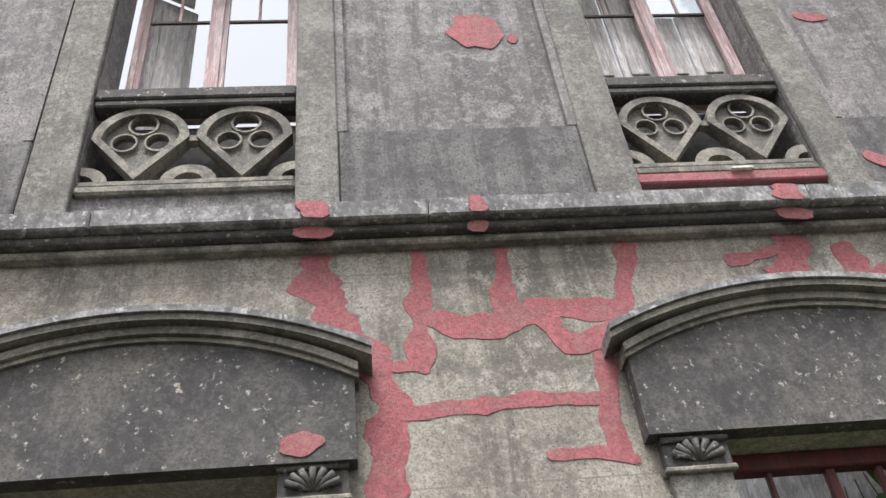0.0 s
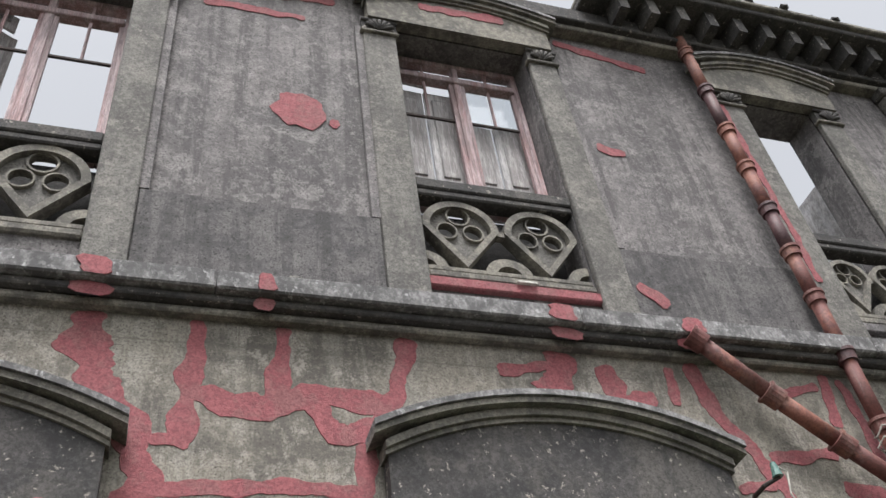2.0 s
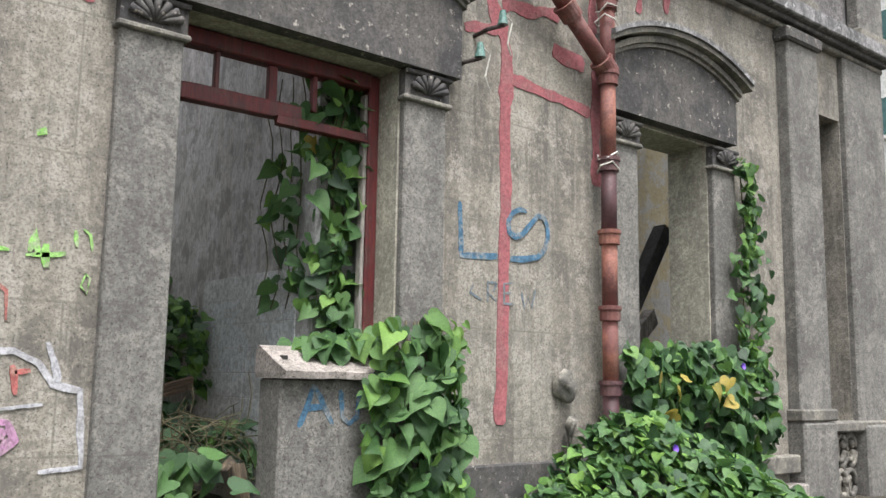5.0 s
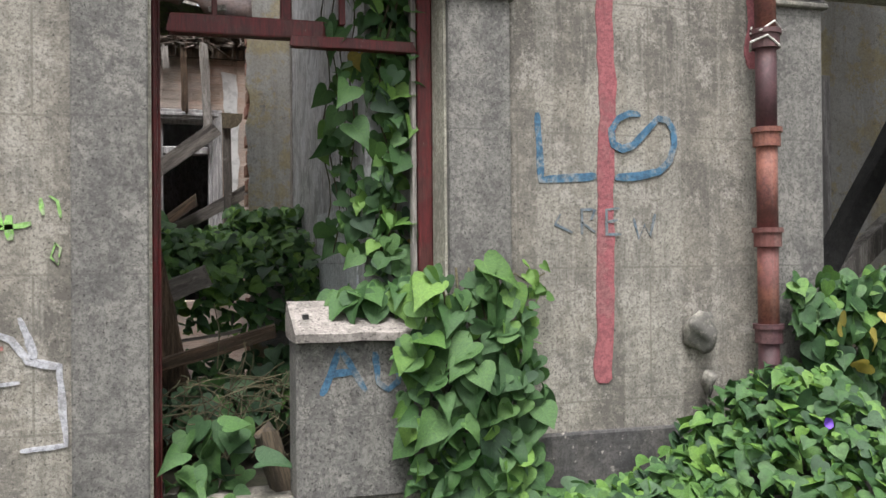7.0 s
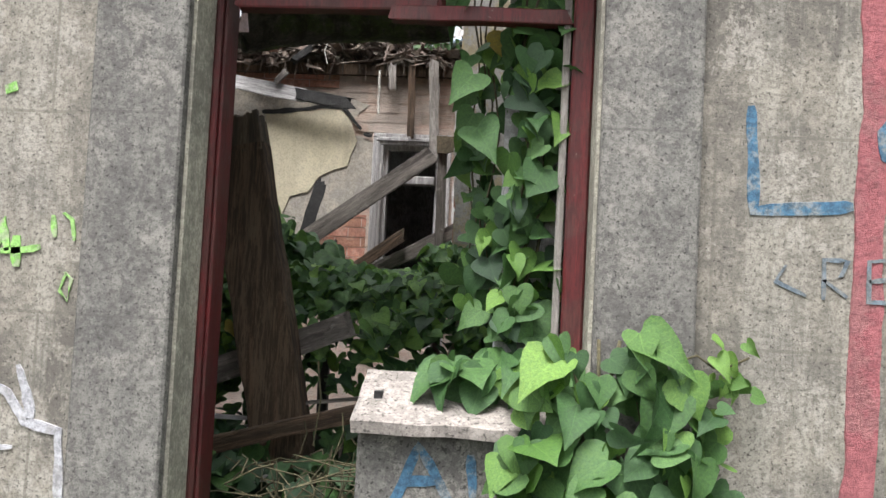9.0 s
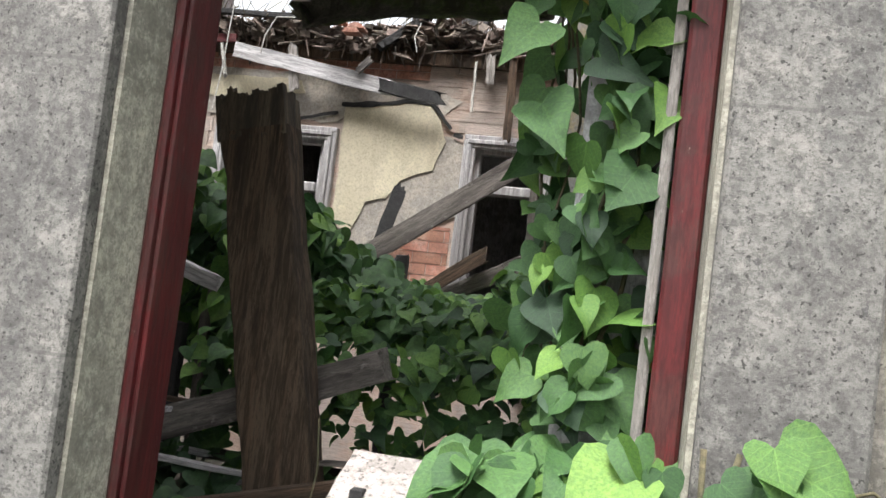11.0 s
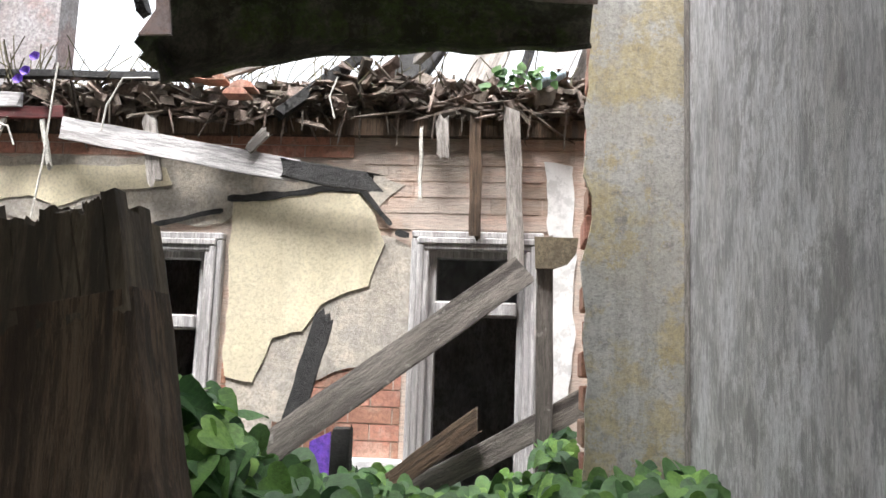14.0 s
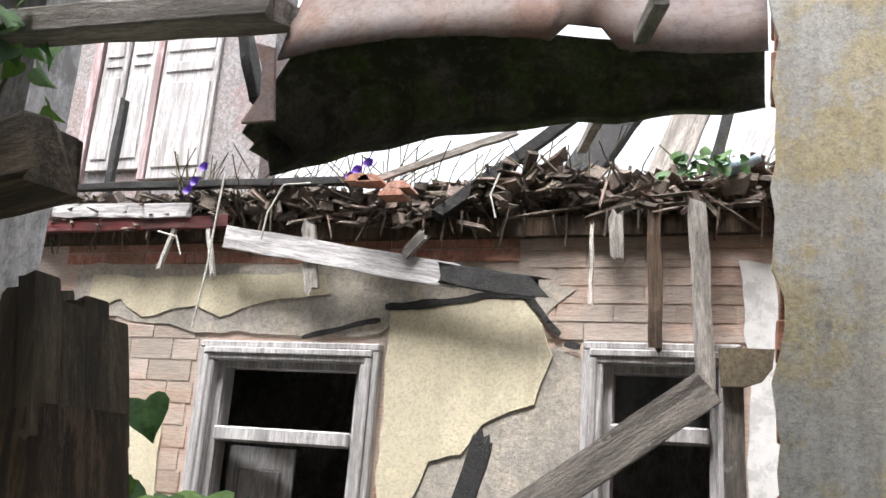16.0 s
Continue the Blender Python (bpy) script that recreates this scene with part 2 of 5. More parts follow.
RED_SPRAY = mat("red_spray_paint", (0.42, 0.12, 0.11), (0.36, 0.16, 0.14), 9.0, c3=(0.3, 0.25, 0.2), s3=12.0, a3=0.6, fine=50, bump=0.2)
PINK_SPRAY = mat("faded_pink_spray", (0.42, 0.22, 0.36), (0.36, 0.22, 0.31), 9.0, c3=(0.30, 0.27, 0.24), s3=12.0, a3=0.6, fine=50, bump=0.2)
BLACK_SPRAY = mat("black_spray_paint", (0.05, 0.055, 0.055), (0.09, 0.09, 0.085), 9.0, c3=(0.2, 0.19, 0.17), s3=12.0, a3=0.6, fine=50, bump=0.2)
PLASTIC = mat("pale_blue_plastic", (0.45, 0.58, 0.70), (0.55, 0.64, 0.72), 12.0, rough=0.3, fine=30, bump=0.05)
FLOWER = mat("violet_petal", (0.13, 0.06, 0.45), (0.20, 0.08, 0.50), 20.0, rough=0.6, fine=60, bump=0.1)
GLAZED = mat("green_porcelain", (0.13, 0.24, 0.21), (0.09, 0.18, 0.16), 12.0, rough=0.25, fine=40, bump=0.05)


def leaf_mat(name, c1, c2, rand):
    """A thin leaf: some light comes through it."""
    m = mat(name, c1, c2, 14.0, rough=0.55, bump=0.3, fine=40, rand=rand, mott=0.25)
    n, l = m.node_tree.nodes, m.node_tree.links
    b = n["Principled BSDF"]
    col = b.inputs["Base Color"].links[0].from_socket

    def calc(op, a, k):
        q = n.new("ShaderNodeMath")
        q.operation = op
        for s, v in zip(q.inputs, (a, k)):
            if isinstance(v, float):
                s.default_value = v
            elif v is not None:
                l.new(v, s)
        return q.outputs[0]

    # midrib and side veins, in the leaf's own coordinates
    uv = n.new("ShaderNodeTexCoord")
    sp = n.new("ShaderNodeSeparateXYZ")
    l.new(uv.outputs["UV"], sp.inputs[0])
    off = calc("ABSOLUTE", sp.outputs[0], None)
    rib = calc("LESS_THAN", off, 0.014)
    run = calc("FRACT", calc("MULTIPLY", calc("ADD", calc("MULTIPLY", off, 0.85), sp.outputs[1]), 5.5), None)
    vein = calc("MAXIMUM", rib, calc("LESS_THAN", run, 0.08))
    vm = n.new("ShaderNodeMix")
    vm.data_type = "RGBA"
    l.new(calc("MULTIPLY", vein, 0.15), vm.inputs[0])
    l.new(col, vm.inputs[6])
    vm.inputs[7].default_value = (min(0.5, c1[0] * 2.2), min(0.6, c1[1] * 1.9), min(0.3, c1[2] * 2.2), 1)
    col = vm.outputs[2]
    l.new(col, b.inputs["Base Color"])
    tr = n.new("ShaderNodeBsdfTranslucent")
    l.new(col, tr.inputs["Color"])
    mx = n.new("ShaderNodeMixShader")
    mx.inputs[0].default_value = 0.28
    l.new(b.outputs[0], mx.inputs[1])
    l.new(tr.outputs[0], mx.inputs[2])
    l.new(mx.outputs[0], n["Material Output"].inputs["Surface"])
    return m


LEAF = leaf_mat("vine_leaf", (0.070, 0.165, 0.045), (0.050, 0.125, 0.040), 0.42)
LEAF_LIGHT = leaf_mat("young_vine_leaf", (0.13, 0.265, 0.05), (0.095, 0.21, 0.045), 0.32)
# darker copy of the leaf, shade put into its green, mostly for low ivy
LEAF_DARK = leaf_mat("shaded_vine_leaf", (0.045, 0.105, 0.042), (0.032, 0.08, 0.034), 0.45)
LEAF_YELLOW = leaf_mat("yellowing_leaf", (0.42, 0.33, 0.06), (0.32, 0.28, 0.07), 0.25)
STEM = mat("vine_stem", (0.10, 0.085, 0.045), (0.06, 0.06, 0.03), 20.0, fine=60)

GLASS = bpy.data.materials.new("old_window_glass")
GLASS.use_nodes = True
_b = GLASS.node_tree.nodes["Principled BSDF"]
_b.inputs["Transmission Weight"].default_value = 1.0
_b.inputs["Roughness"].default_value = 0.06
_b.inputs["IOR"].default_value = 1.45
_b.inputs["Base Color"].default_value = (0.86, 0.9, 0.92, 1)


# ---- mesh helpers ----
def finish(name, bm, material, parent=None, label="", smooth=False):
    bmesh.ops.recalc_face_normals(bm, faces=bm.faces[:])
    me = bpy.data.meshes.new(name)
    bm.to_mesh(me)
    bm.free()
    me.materials.append(material)
    if smooth:
        for p in me.polygons:
            p.use_smooth = True
    ob = new(name, me)
    if parent:
        ob.parent = parent
    if label:
        tagged(ob, label)
    return ob


def part(name, bm, material, parent, label="", smooth=False):
    return finish(name, bm, material, parent, label, smooth)


def thing(name, label, category, group="", kind="", at=(0, 0, 0)):
    e = new(name)
    e.empty_display_size = 0.1
    return tagged(e, label, category, group, kind)


def solo(name, bm, material, label, category, group="", kind="", smooth=False):
    return tagged(finish(name, bm, material, None, "", smooth), label, category, group, kind)


def box(bm, x0, x1, y0, y1, z0, z1, bevel=0.0):
    g = bmesh.ops.create_cube(bm, size=1.0)["verts"]
    for v in g:
        v.co = Vector(((x0 + x1) / 2 + v.co.x * (x1 - x0), (y0 + y1) / 2 + v.co.y * (y1 - y0), (z0 + z1) / 2 + v.co.z * (z1 - z0)))
    if bevel:
        es = list({e for v in g for e in v.link_edges})
        bmesh.ops.bevel(bm, geom=es, offset=bevel, segments=1, affect="EDGES")
    return bm


def bx(*a, bevel=0.0):
    return box(bmesh.new(), *a, bevel=bevel)


def basis(d):
    d = d.normalized()
    s = d.cross(Vector((0, 0, 1)))
    if s.length < 1e-3:
        s = Vector((1, 0, 0))
    s.normalize()
    return d, s, s.cross(d)


def plank(bm, p0, p1, w, h, rough=0.006, jag=0.02, n=8, side=None, seed=None):
    """A worn timber from p0 to p1, w wide and h thick, with splintered ends."""
    p0, p1 = Vector(p0), Vector(p1)
    d = (p1 - p0).normalized()
    if side is None:
        _, s, u = basis(d)
    else:
        s = Vector(side)
        s = (s - d * s.dot(d)).normalized()
        u = s.cross(d)
    prof = [(-.5, -.42), (-.46, -.5), (-.15, -.5), (.15, -.5), (.46, -.5), (.5, -.42), (.5, .42), (.46, .5), (.15, .5), (-.15, .5), (-.46, .5), (-.5, .42)]
    rings = []
    seed = p0 * 3.7 if seed is None else Vector(seed)
    for i in range(n + 1):
        t = i / n
        ring = []
        for k, (a, b) in enumerate(prof):
            c = p0.lerp(p1, t) + s * a * w + u * b * h
            c += (s * noise.noise(c * 9 + seed) + u * noise.noise(c * 9 - seed)) * rough
            if i in (0, n):
                c += d * noise.noise(Vector((k * 1.7, t * 9, seed.x * 5))) * jag * 1.6
            ring.append(bm.verts.new(c))
        rings.append(ring)
    m = len(prof)
    for a, b in zip(rings, rings[1:]):
        for k in range(m):
            bm.faces.new((a[k], a[(k + 1) % m], b[(k + 1) % m], b[k]))
    bm.faces.new(rings[0])
    bm.faces.new(rings[-1][::-1])
    return bm


def along(name, p0, p1, w, h, rough, jag, n, side, m, parent=None, label=""):
    """A timber whose own z axis runs along it, so that its grain does too."""
    p0, p1 = Vector(p0), Vector(p1)
    d = (p1 - p0).normalized()
    a = basis(d)[1] if side is None else Vector(side)
    a = (a - d * a.dot(d)).normalized()
    ob = finish(name, plank(bmesh.new(), (0, 0, 0), (0, 0, (p1 - p0).length), w, h, rough, jag, n, (1, 0, 0), p0 * 3.7), m, parent, label)
    ob.matrix_basis = Matrix.Translation(p0) @ Matrix((a, d.cross(a), d)).transposed().to_4x4()
    return ob


def tube(bm, pts, r, sides=10, taper=None, cap=True):
    pts = [Vector(p) for p in pts]
    rings = []
    for i, p in enumerate(pts):
        d = (pts[min(i + 1, len(pts) - 1)] - pts[max(i - 1, 0)])
        _, s, u = basis(d)
        rr = r if taper is None else r + (taper - r) * i / (len(pts) - 1)
        rings.append([bm.verts.new(p + (s * cos(2 * pi * k / sides) + u * sin(2 * pi * k / sides)) * rr) for k in range(sides)])
    for a, b in zip(rings, rings[1:]):
        for k in range(sides):
            bm.faces.new((a[k], a[(k + 1) % sides], b[(k + 1) % sides], b[k]))
    if cap:
        bm.faces.new(rings[0])
        bm.faces.new(rings[-1][::-1])
    return bm


def slab(bm, outline, y0, y1, holes=()):
    """A plate in the x-z plane from outline (x, z), with holes, from y0 to y1."""
    es = []
    for loop in (outline, *holes):
        vs = [bm.verts.new((x, y0, z)) for x, z in loop]
        es += [bm.edges.new((vs[i], vs[(i + 1) % len(vs)])) for i in range(len(vs))]
    fs = [f for f in bmesh.ops.triangle_fill(bm, use_beauty=True, use_dissolve=False, edges=es)["geom"] if isinstance(f, bmesh.types.BMFace)]
    ex = bmesh.ops.extrude_face_region(bm, geom=fs)["geom"]
    for v in ex:
        if isinstance(v, bmesh.types.BMVert):
            v.co.y = y1
    return bm


def wall_grid(x0, x1, z0, z1, y0, y1, openings):
    """A wall with real openings (x0, x1, z0, z1) through it."""
    xs = sorted({x0, x1, *[v for o in openings for v in o[:2]]})
    zs = sorted({z0, z1, *[v for o in openings for v in o[2:]]})
    bm = bmesh.new()
    vert = {}

    def V(i, j, k):
        if (i, j, k) not in vert:
            vert[(i, j, k)] = bm.verts.new((xs[i], (y0, y1)[k], zs[j]))
        return vert[(i, j, k)]

    def solid(i, j):
        if not (0 <= i < len(xs) - 1 and 0 <= j < len(zs) - 1):
            return False
        cx, cz = (xs[i] + xs[i + 1]) / 2, (zs[j] + zs[j + 1]) / 2
        return not any(o[0] < cx < o[1] and o[2] < cz < o[3] for o in openings)

    for i in range(len(xs) - 1):
        for j in range(len(zs) - 1):
            if not solid(i, j):
                continue
            for k in (0, 1):
                bm.faces.new((V(i, j, k), V(i + 1, j, k), V(i + 1, j + 1, k), V(i, j + 1, k)))
            if not solid(i - 1, j):
                bm.faces.new((V(i, j, 0), V(i, j + 1, 0), V(i, j + 1, 1), V(i, j, 1)))
            if not solid(i + 1, j):
                bm.faces.new((V(i + 1, j, 0), V(i + 1, j + 1, 0), V(i + 1, j + 1, 1), V(i + 1, j, 1)))
            if not solid(i, j - 1):
                bm.faces.new((V(i, j, 0), V(i + 1, j, 0), V(i + 1, j, 1), V(i, j, 1)))
            if not solid(i, j + 1):
                bm.faces.new((V(i, j + 1, 0), V(i + 1, j + 1, 0), V(i + 1, j + 1, 1), V(i, j + 1, 1)))
    return bm


def smear(bm, pts, w, y=-0.005, ragged=0.35, step=0.022, thick=0.006):
    """A flat trowelled or sprayed band on the wall along (x, z) points, with ragged edges."""
    path = []
    for (a, b), (c, d) in zip(pts, pts[1:]):
        k = max(1, int(sqrt((c - a) ** 2 + (d - b) ** 2) / step))
        path += [(a + (c - a) * i / k, b + (d - b) * i / k) for i in range(k)]
    path.append(pts[-1])
    prev = None
    for i, (x, z) in enumerate(path):
        a, b = path[max(i - 4, 0)], path[min(i + 4, len(path) - 1)]
        dx, dz = b[0] - a[0], b[1] - a[1]
        ln = sqrt(dx * dx + dz * dz) or 1
        nx, nz = -dz / ln, dx / ln
        e = [0.5 * w * (1 + ragged * (2.1 * noise.noise(Vector((x * 8, z * 8, s * 7.3))) + 0.6 * noise.noise(Vector((x * 31, z * 31, s * 3.1))))) for s in (1, 2)]
        if i in (0, len(path) - 1):
            e = [v * 0.6 for v in e]
        cur = [bm.verts.new((x + nx * e[0], y, z + nz * e[0])), bm.verts.new((x - nx * e[1], y, z - nz * e[1])),
               bm.verts.new((x + nx * e[0] * 1.04, y + thick, z + nz * e[0] * 1.04)), bm.verts.new((x - nx * e[1] * 1.04, y + thick, z - nz * e[1] * 1.04))]
        if prev:
            bm.faces.new((prev[0], prev[1], cur[1], cur[0]))
            bm.faces.new((prev[0], cur[0], cur[2], prev[2]))
            bm.faces.new((prev[1], prev[3], cur[3], cur[1]))
        prev = cur
    return bm


def blob(bm, cx, cz, rx, rz, y=-0.005, n=22, thick=0.006, wob=0.22):
    ring = []
    for i in range(n):
        a = 2 * pi * i / n
        k = 1 + wob * 2 * noise.noise(Vector((cos(a) * 1.7 + cx * 5, sin(a) * 1.7, cz * 3)))
        ring.append((cx + rx * k * cos(a), cz + rz * k * sin(a)))
    return slab(bm, ring, y, y + thick)


# ---- ground ----
def ground_z(x, y):
    t = min(max((y + 3.5) / 2.9, 0.0), 1.0)
    return -0.75 + 0.80 * t * t * (3 - 2 * t)


bm = bmesh.new()
axis = [-400, -150, -60, -25, -12, -8] + [-6 + 0.5 * i for i in range(29)] + [10, 14, 25, 60, 150, 400]
rows_v = [[bm.verts.new((x, y, ground_z(x, y) + 0.03 * noise.noise(Vector((x, y, 0))) * (abs(x) < 20))) for x in axis] for y in axis]
for r0, r1 in zip(rows_v, rows_v[1:]):
    for i in range(len(axis) - 1):
        bm.faces.new((r0[i], r0[i + 1], r1[i + 1], r1[i]))
solo("ground", bm, SOIL, "dark leafy soil sloping up to the house wall", "ground", kind="structure", smooth=True)

# ---- street wall of the house ----
TOP = 8.05
OPEN = {"A": (-4.02, -2.71, 0.28, 2.72), "B": (-0.605, 0.70, 0.28, 2.74), "C": (2.75, 3.65, 0.45, 2.82), "D": (5.27, 5.76, 0.66, 3.42),
        "U1": (-3.95, -2.66, 4.56, 7.42), "U2": (-0.58, 0.63, 4.56, 7.42), "U3": (2.77, 3.62, 4.56, 7.30), "U4": (5.36, 5.98, 5.08, 6.60)}
low = [OPEN[k] for k in "ABCD"]
high = [OPEN[k] for k in ("U1", "U2", "U3", "U4")]
wall_front = tagged(finish("wall_front", wall_grid(-9, 6.5, -0.9, 4.16, 0, 0.36, low), STUCCO), "stained grey-beige stucco street wall with pink mortar repairs", "wall", kind="structure")
wall_upper = tagged(finish("wall_upper", wall_grid(-9, 6.5, 4.16, TOP, 0.02, 0.36, high), UPPER), "dark grey weathered upper storey wall with panels", "wall", kind="structure")

# plaster lining of the window reveals
for k in ("A", "B", "C"):
    x0, x1, z0, z1 = OPEN[k]
    bm = bmesh.new()
    box(bm, x0, x0 + 0.012, 0.0, 0.355, z0, z1 - 0.012)
    box(bm, x1 - 0.012, x1, 0.0, 0.355, z0, z1 - 0.012)
    box(bm, x0, x1, 0.0, 0.355, z1 - 0.012, z1)
    part("reveal", bm, PLASTER_REVEAL, wall_front)


def surround(parent, x0, x1, z0, z1, wl_, wr, m, base):
    """Flat pilasters at both sides of an opening, proud of the wall."""
    for a, b in ((x0 - wl_, x0), (x1, x1 + wr)):
        part("pilaster", bx(a, b, -0.05, 0.004, base, z1 - 0.2, bevel=0.008), m, parent)


def cap(parent, x0, x1, z0, z1):
    """A pilaster cap: a block with a carved shell and a bead below."""
    cx, w, h = (x0 + x1) / 2, x1 - x0, z1 - z0
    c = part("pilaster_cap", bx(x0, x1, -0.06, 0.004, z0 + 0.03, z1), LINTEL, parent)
    bm = bmesh.new()
    for i in range(7):
        a = pi * (0.08 + 0.84 * i / 6)
        q = Vector((cx + 0.40 * w * cos(a), -0.085, z0 + 0.06 + 0.75 * (h - 0.06) * sin(a) + 0.01))
        tube(bm, [Vector((cx + 0.05 * w * cos(a), -0.062, z0 + 0.06)), (Vector((cx, -0.075, z0 + 0.06)) + q) / 2, q], 0.008, 6, taper=0.02)
    box(bm, x0 - 0.005, x1 + 0.005, -0.085, -0.055, z1 - 0.025, z1 - 0.002)
    part("shell_carving", bm, LINTEL, c, smooth=True)
    part("bead", bx(x0 - 0.015, x1 + 0.015, -0.08, 0.003, z0, z0 + 0.03, bevel=0.008), MOULD, c)


def arc(cx, half, z_end, rise, n=26):
    r = (half * half + rise * rise) / (2 * rise)
    a = math.asin(half / r)
    return [(cx + r * sin(-a + 2 * a * i / n), z_end + rise - r + r * cos(-a + 2 * a * i / n)) for i in range(n + 1)]


def hood(parent, cx, half, z_low, z_end, rise, y_out=0.22, face=LINTEL):
    """A segmental hood: a plain face below a curved moulded drip course."""
    h = new("window_hood")
    h.parent = parent
    inner = arc(cx, half - 0.09, z_end - 0.10, rise)
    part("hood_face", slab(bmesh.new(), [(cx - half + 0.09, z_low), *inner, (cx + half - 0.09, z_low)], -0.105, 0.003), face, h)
    for t0, t1, y in ((-0.115, -0.085, 0.125), (-0.085, -0.035, 0.15), (-0.035, 0.005, y_out - 0.02), (0.005, 0.045, y_out)):
        k = 0.07 * (t0 < -0.04)
        lo = arc(cx, half - k, z_end + t0, rise)
        hi = arc(cx, half - k, z_end + t1 - 0.003, rise)
        bm = bmesh.new()
        slab(bm, lo + hi[::-1], -y, 0.003)
        part("drip_course", bm, MOULD if t0 < 0 else BELT, h)
    return h


for k, cx, half, base, zl, ze, rise in (("A", -3.365, 1.10, 0.28, 2.70, 3.24, 0.28), ("B", 0.045, 1.11, 0.28, 2.73, 3.27, 0.27), ("C", 3.16, 0.84, 0.30, 2.84, 3.31, 0.21)):
    x0, x1, z0, z1 = OPEN[k]
    surround(wall_front, x0, x1, z0, z1 + 0.02, 0.30, 0.30, PILASTER, base)
    cap(wall_front, x0 - 0.31, x0 + 0.01, z1 - 0.20, z1 - 0.02)
    cap(wall_front, x1 - 0.01, x1 + 0.31, z1 - 0.20, z1 - 0.02)
    hood(wall_front, cx, half, zl, ze, rise)
for k, cx, half in (("U1", -3.21, 0.98), ("U2", 0.02, 0.93), ("U3", 3.16, 0.80)):
    x0, x1, z0, z1 = OPEN[k]
    surround(wall_upper, x0, x1, z0, z1 + 0.02, 0.28, 0.26, PILASTER, 4.30)
    cap(wall_upper, x0 - 0.29, x0 + 0.01, z1 - 0.19, z1 - 0.01)
    cap(wall_upper, x1 - 0.01, x1 + 0.27, z1 - 0.19, z1 - 0.01)
    hood(wall_upper, cx, half, z1 - 0.005, z1 + 0.36, 0.17, 0.20, MOULD)

# raised borders that leave the plain panels sunk
for a, b in ((-2.40, -0.86), (0.89, 2.49), (-6.4, -4.25)):
    part("panel_border", bx(a, b, -0.028, 0.022, 4.30, 5.03, bevel=0.012), DAMP, wall_upper)
    bm = bmesh.new()
    box(bm, a + 0.0, a + 0.06, -0.028, 0.022, 5.03, 7.35)
    box(bm, b - 0.06, b, -0.028, 0.022, 5.03, 7.35)
    part("panel_border", bm, UPPER, wall_upper)

# string course between the storeys, in weathered lengths
belt = thing("string_course", "moulded cement string course with grey lichen crust", "string course", kind="structure")
joints = [-9, -6.2, -3.75, -1.9, 0.35, 2.6, 4.4, 5.3, 6.56]
for a, b in zip(joints, joints[1:]):
    part("coping_stone", bx(a, b - 0.006, -0.18 - 0.008 * random.random(), 0.01, 4.135, 4.27 + 0.008 * random.random(), bevel=0.012), BELT, belt)
part("moulding", bx(-9, 6.56, -0.125, 0.01, 4.085, 4.135, bevel=0.01), LINTEL, belt)
part("moulding", bx(-9, 6.56, -0.07, 0.01, 4.035, 4.085, bevel=0.012), MOULD, belt)

# cornice with brackets
cornice = thing("cornice", "broken black-stained cement cornice with scroll brackets", "cornice", kind="structure")
for y, z0, z1, m in ((0.10, 7.86, 7.93, MOULD), (0.16, 7.93, 7.99, LINTEL), (0.12, 7.99, 8.20, LINTEL), (0.45, 8.24, 8.32, LINTEL), (0.50, 8.32, 8.38, MOULD)):
    part("cornice_band", bx(1.3 if y > 0.3 else -9, 6.62, -y, 0.36, z0, z1, bevel=0.012), m, cornice)
for i in range(16):
    x = 1.6 + i * 0.325
    bm = bmesh.new()
    slab(bm, [(x, 8.0), (x + 0.10, 8.0), (x + 0.10, 8.245), (x, 8.245)], -0.36, -0.10)
    tube(bm, [(x + 0.01, -0.30, 8.10), (x + 0.09, -0.30, 8.10)], 0.055, 10)
    tube(bm, [(x + 0.01, -0.18, 8.04), (x + 0.09, -0.18, 8.04)], 0.04, 10)
    part("bracket", bm, LINTEL, cornice)
bm = bmesh.new()
for i in range(110):
    x, s = random.uniform(1.3, 6.6), random.uniform(0.02, 0.07)
    p = Vector((x, random.uniform(-0.5, 0.1), 8.38 + s * 0.2))
    g = bmesh.ops.create_icosphere(bm, subdivisions=1, radius=s)["verts"]
    for v in g:
        v.co = Vector((v.co.x * 1.3, v.co.y, v.co.z * 0.6)) * (1 + 0.4 * noise.noise(v.co * 30 + p)) + p
part("rubble", bm, LINTEL, cornice)

# wide pilasters of the bay by the corner
for x0, x1, z0, z1 in ((4.68, 5.18, 4.27, 7.86), (6.02, 6.52, 4.27, 7.86), (4.70, 5.20, 0.70, 4.035)):
    p = part("pilaster", bx(x0, x1, -0.11, 0.01, z0, z1, bevel=0.012), PILASTER, wall_front if z0 < 4 else wall_upper)
    part("base_block", bx(x0 - 0.03, x1 + 0.03, -0.15, 0.012, z0, z0 + 0.10, bevel=0.015), MOULD, p)
    part("capital", bx(x0 - 0.04, x1 + 0.04, -0.15, 0.012, z1 - 0.12, z1, bevel=0.02), LINTEL, p)
part("corner_pillar", bx(5.77, 6.52, -0.07, 0.34, 0.66, 4.035, bevel=0.02), PILASTER, wall_front)
part("sill", bx(5.30, 6.05, -0.12, 0.30, 4.98, 5.08, bevel=0.01), MOULD, wall_upper)
part("plinth", bx(1.02, 2.40, -0.035, 0.01, -0.4, 0.505, bevel=0.01), LINTEL, wall_front, "blackened damp plinth with chipped edge")
part("plinth", bx(-2.4, -0.66, -0.08, 0.01, -0.6, 0.275, bevel=0.015), MOULD, wall_front)
part("sill", bx(2.40, 4.70, -0.10, 0.36, 0.30, 0.44, bevel=0.012), MOULD, wall_front)
part("sill", bx(2.40, 4.70, -0.16, 0.30, 0.0, 0.22, bevel=0.012), GREY_WOOD, wall_front)

# ---- pink mortar repairs ----
MORT = 0
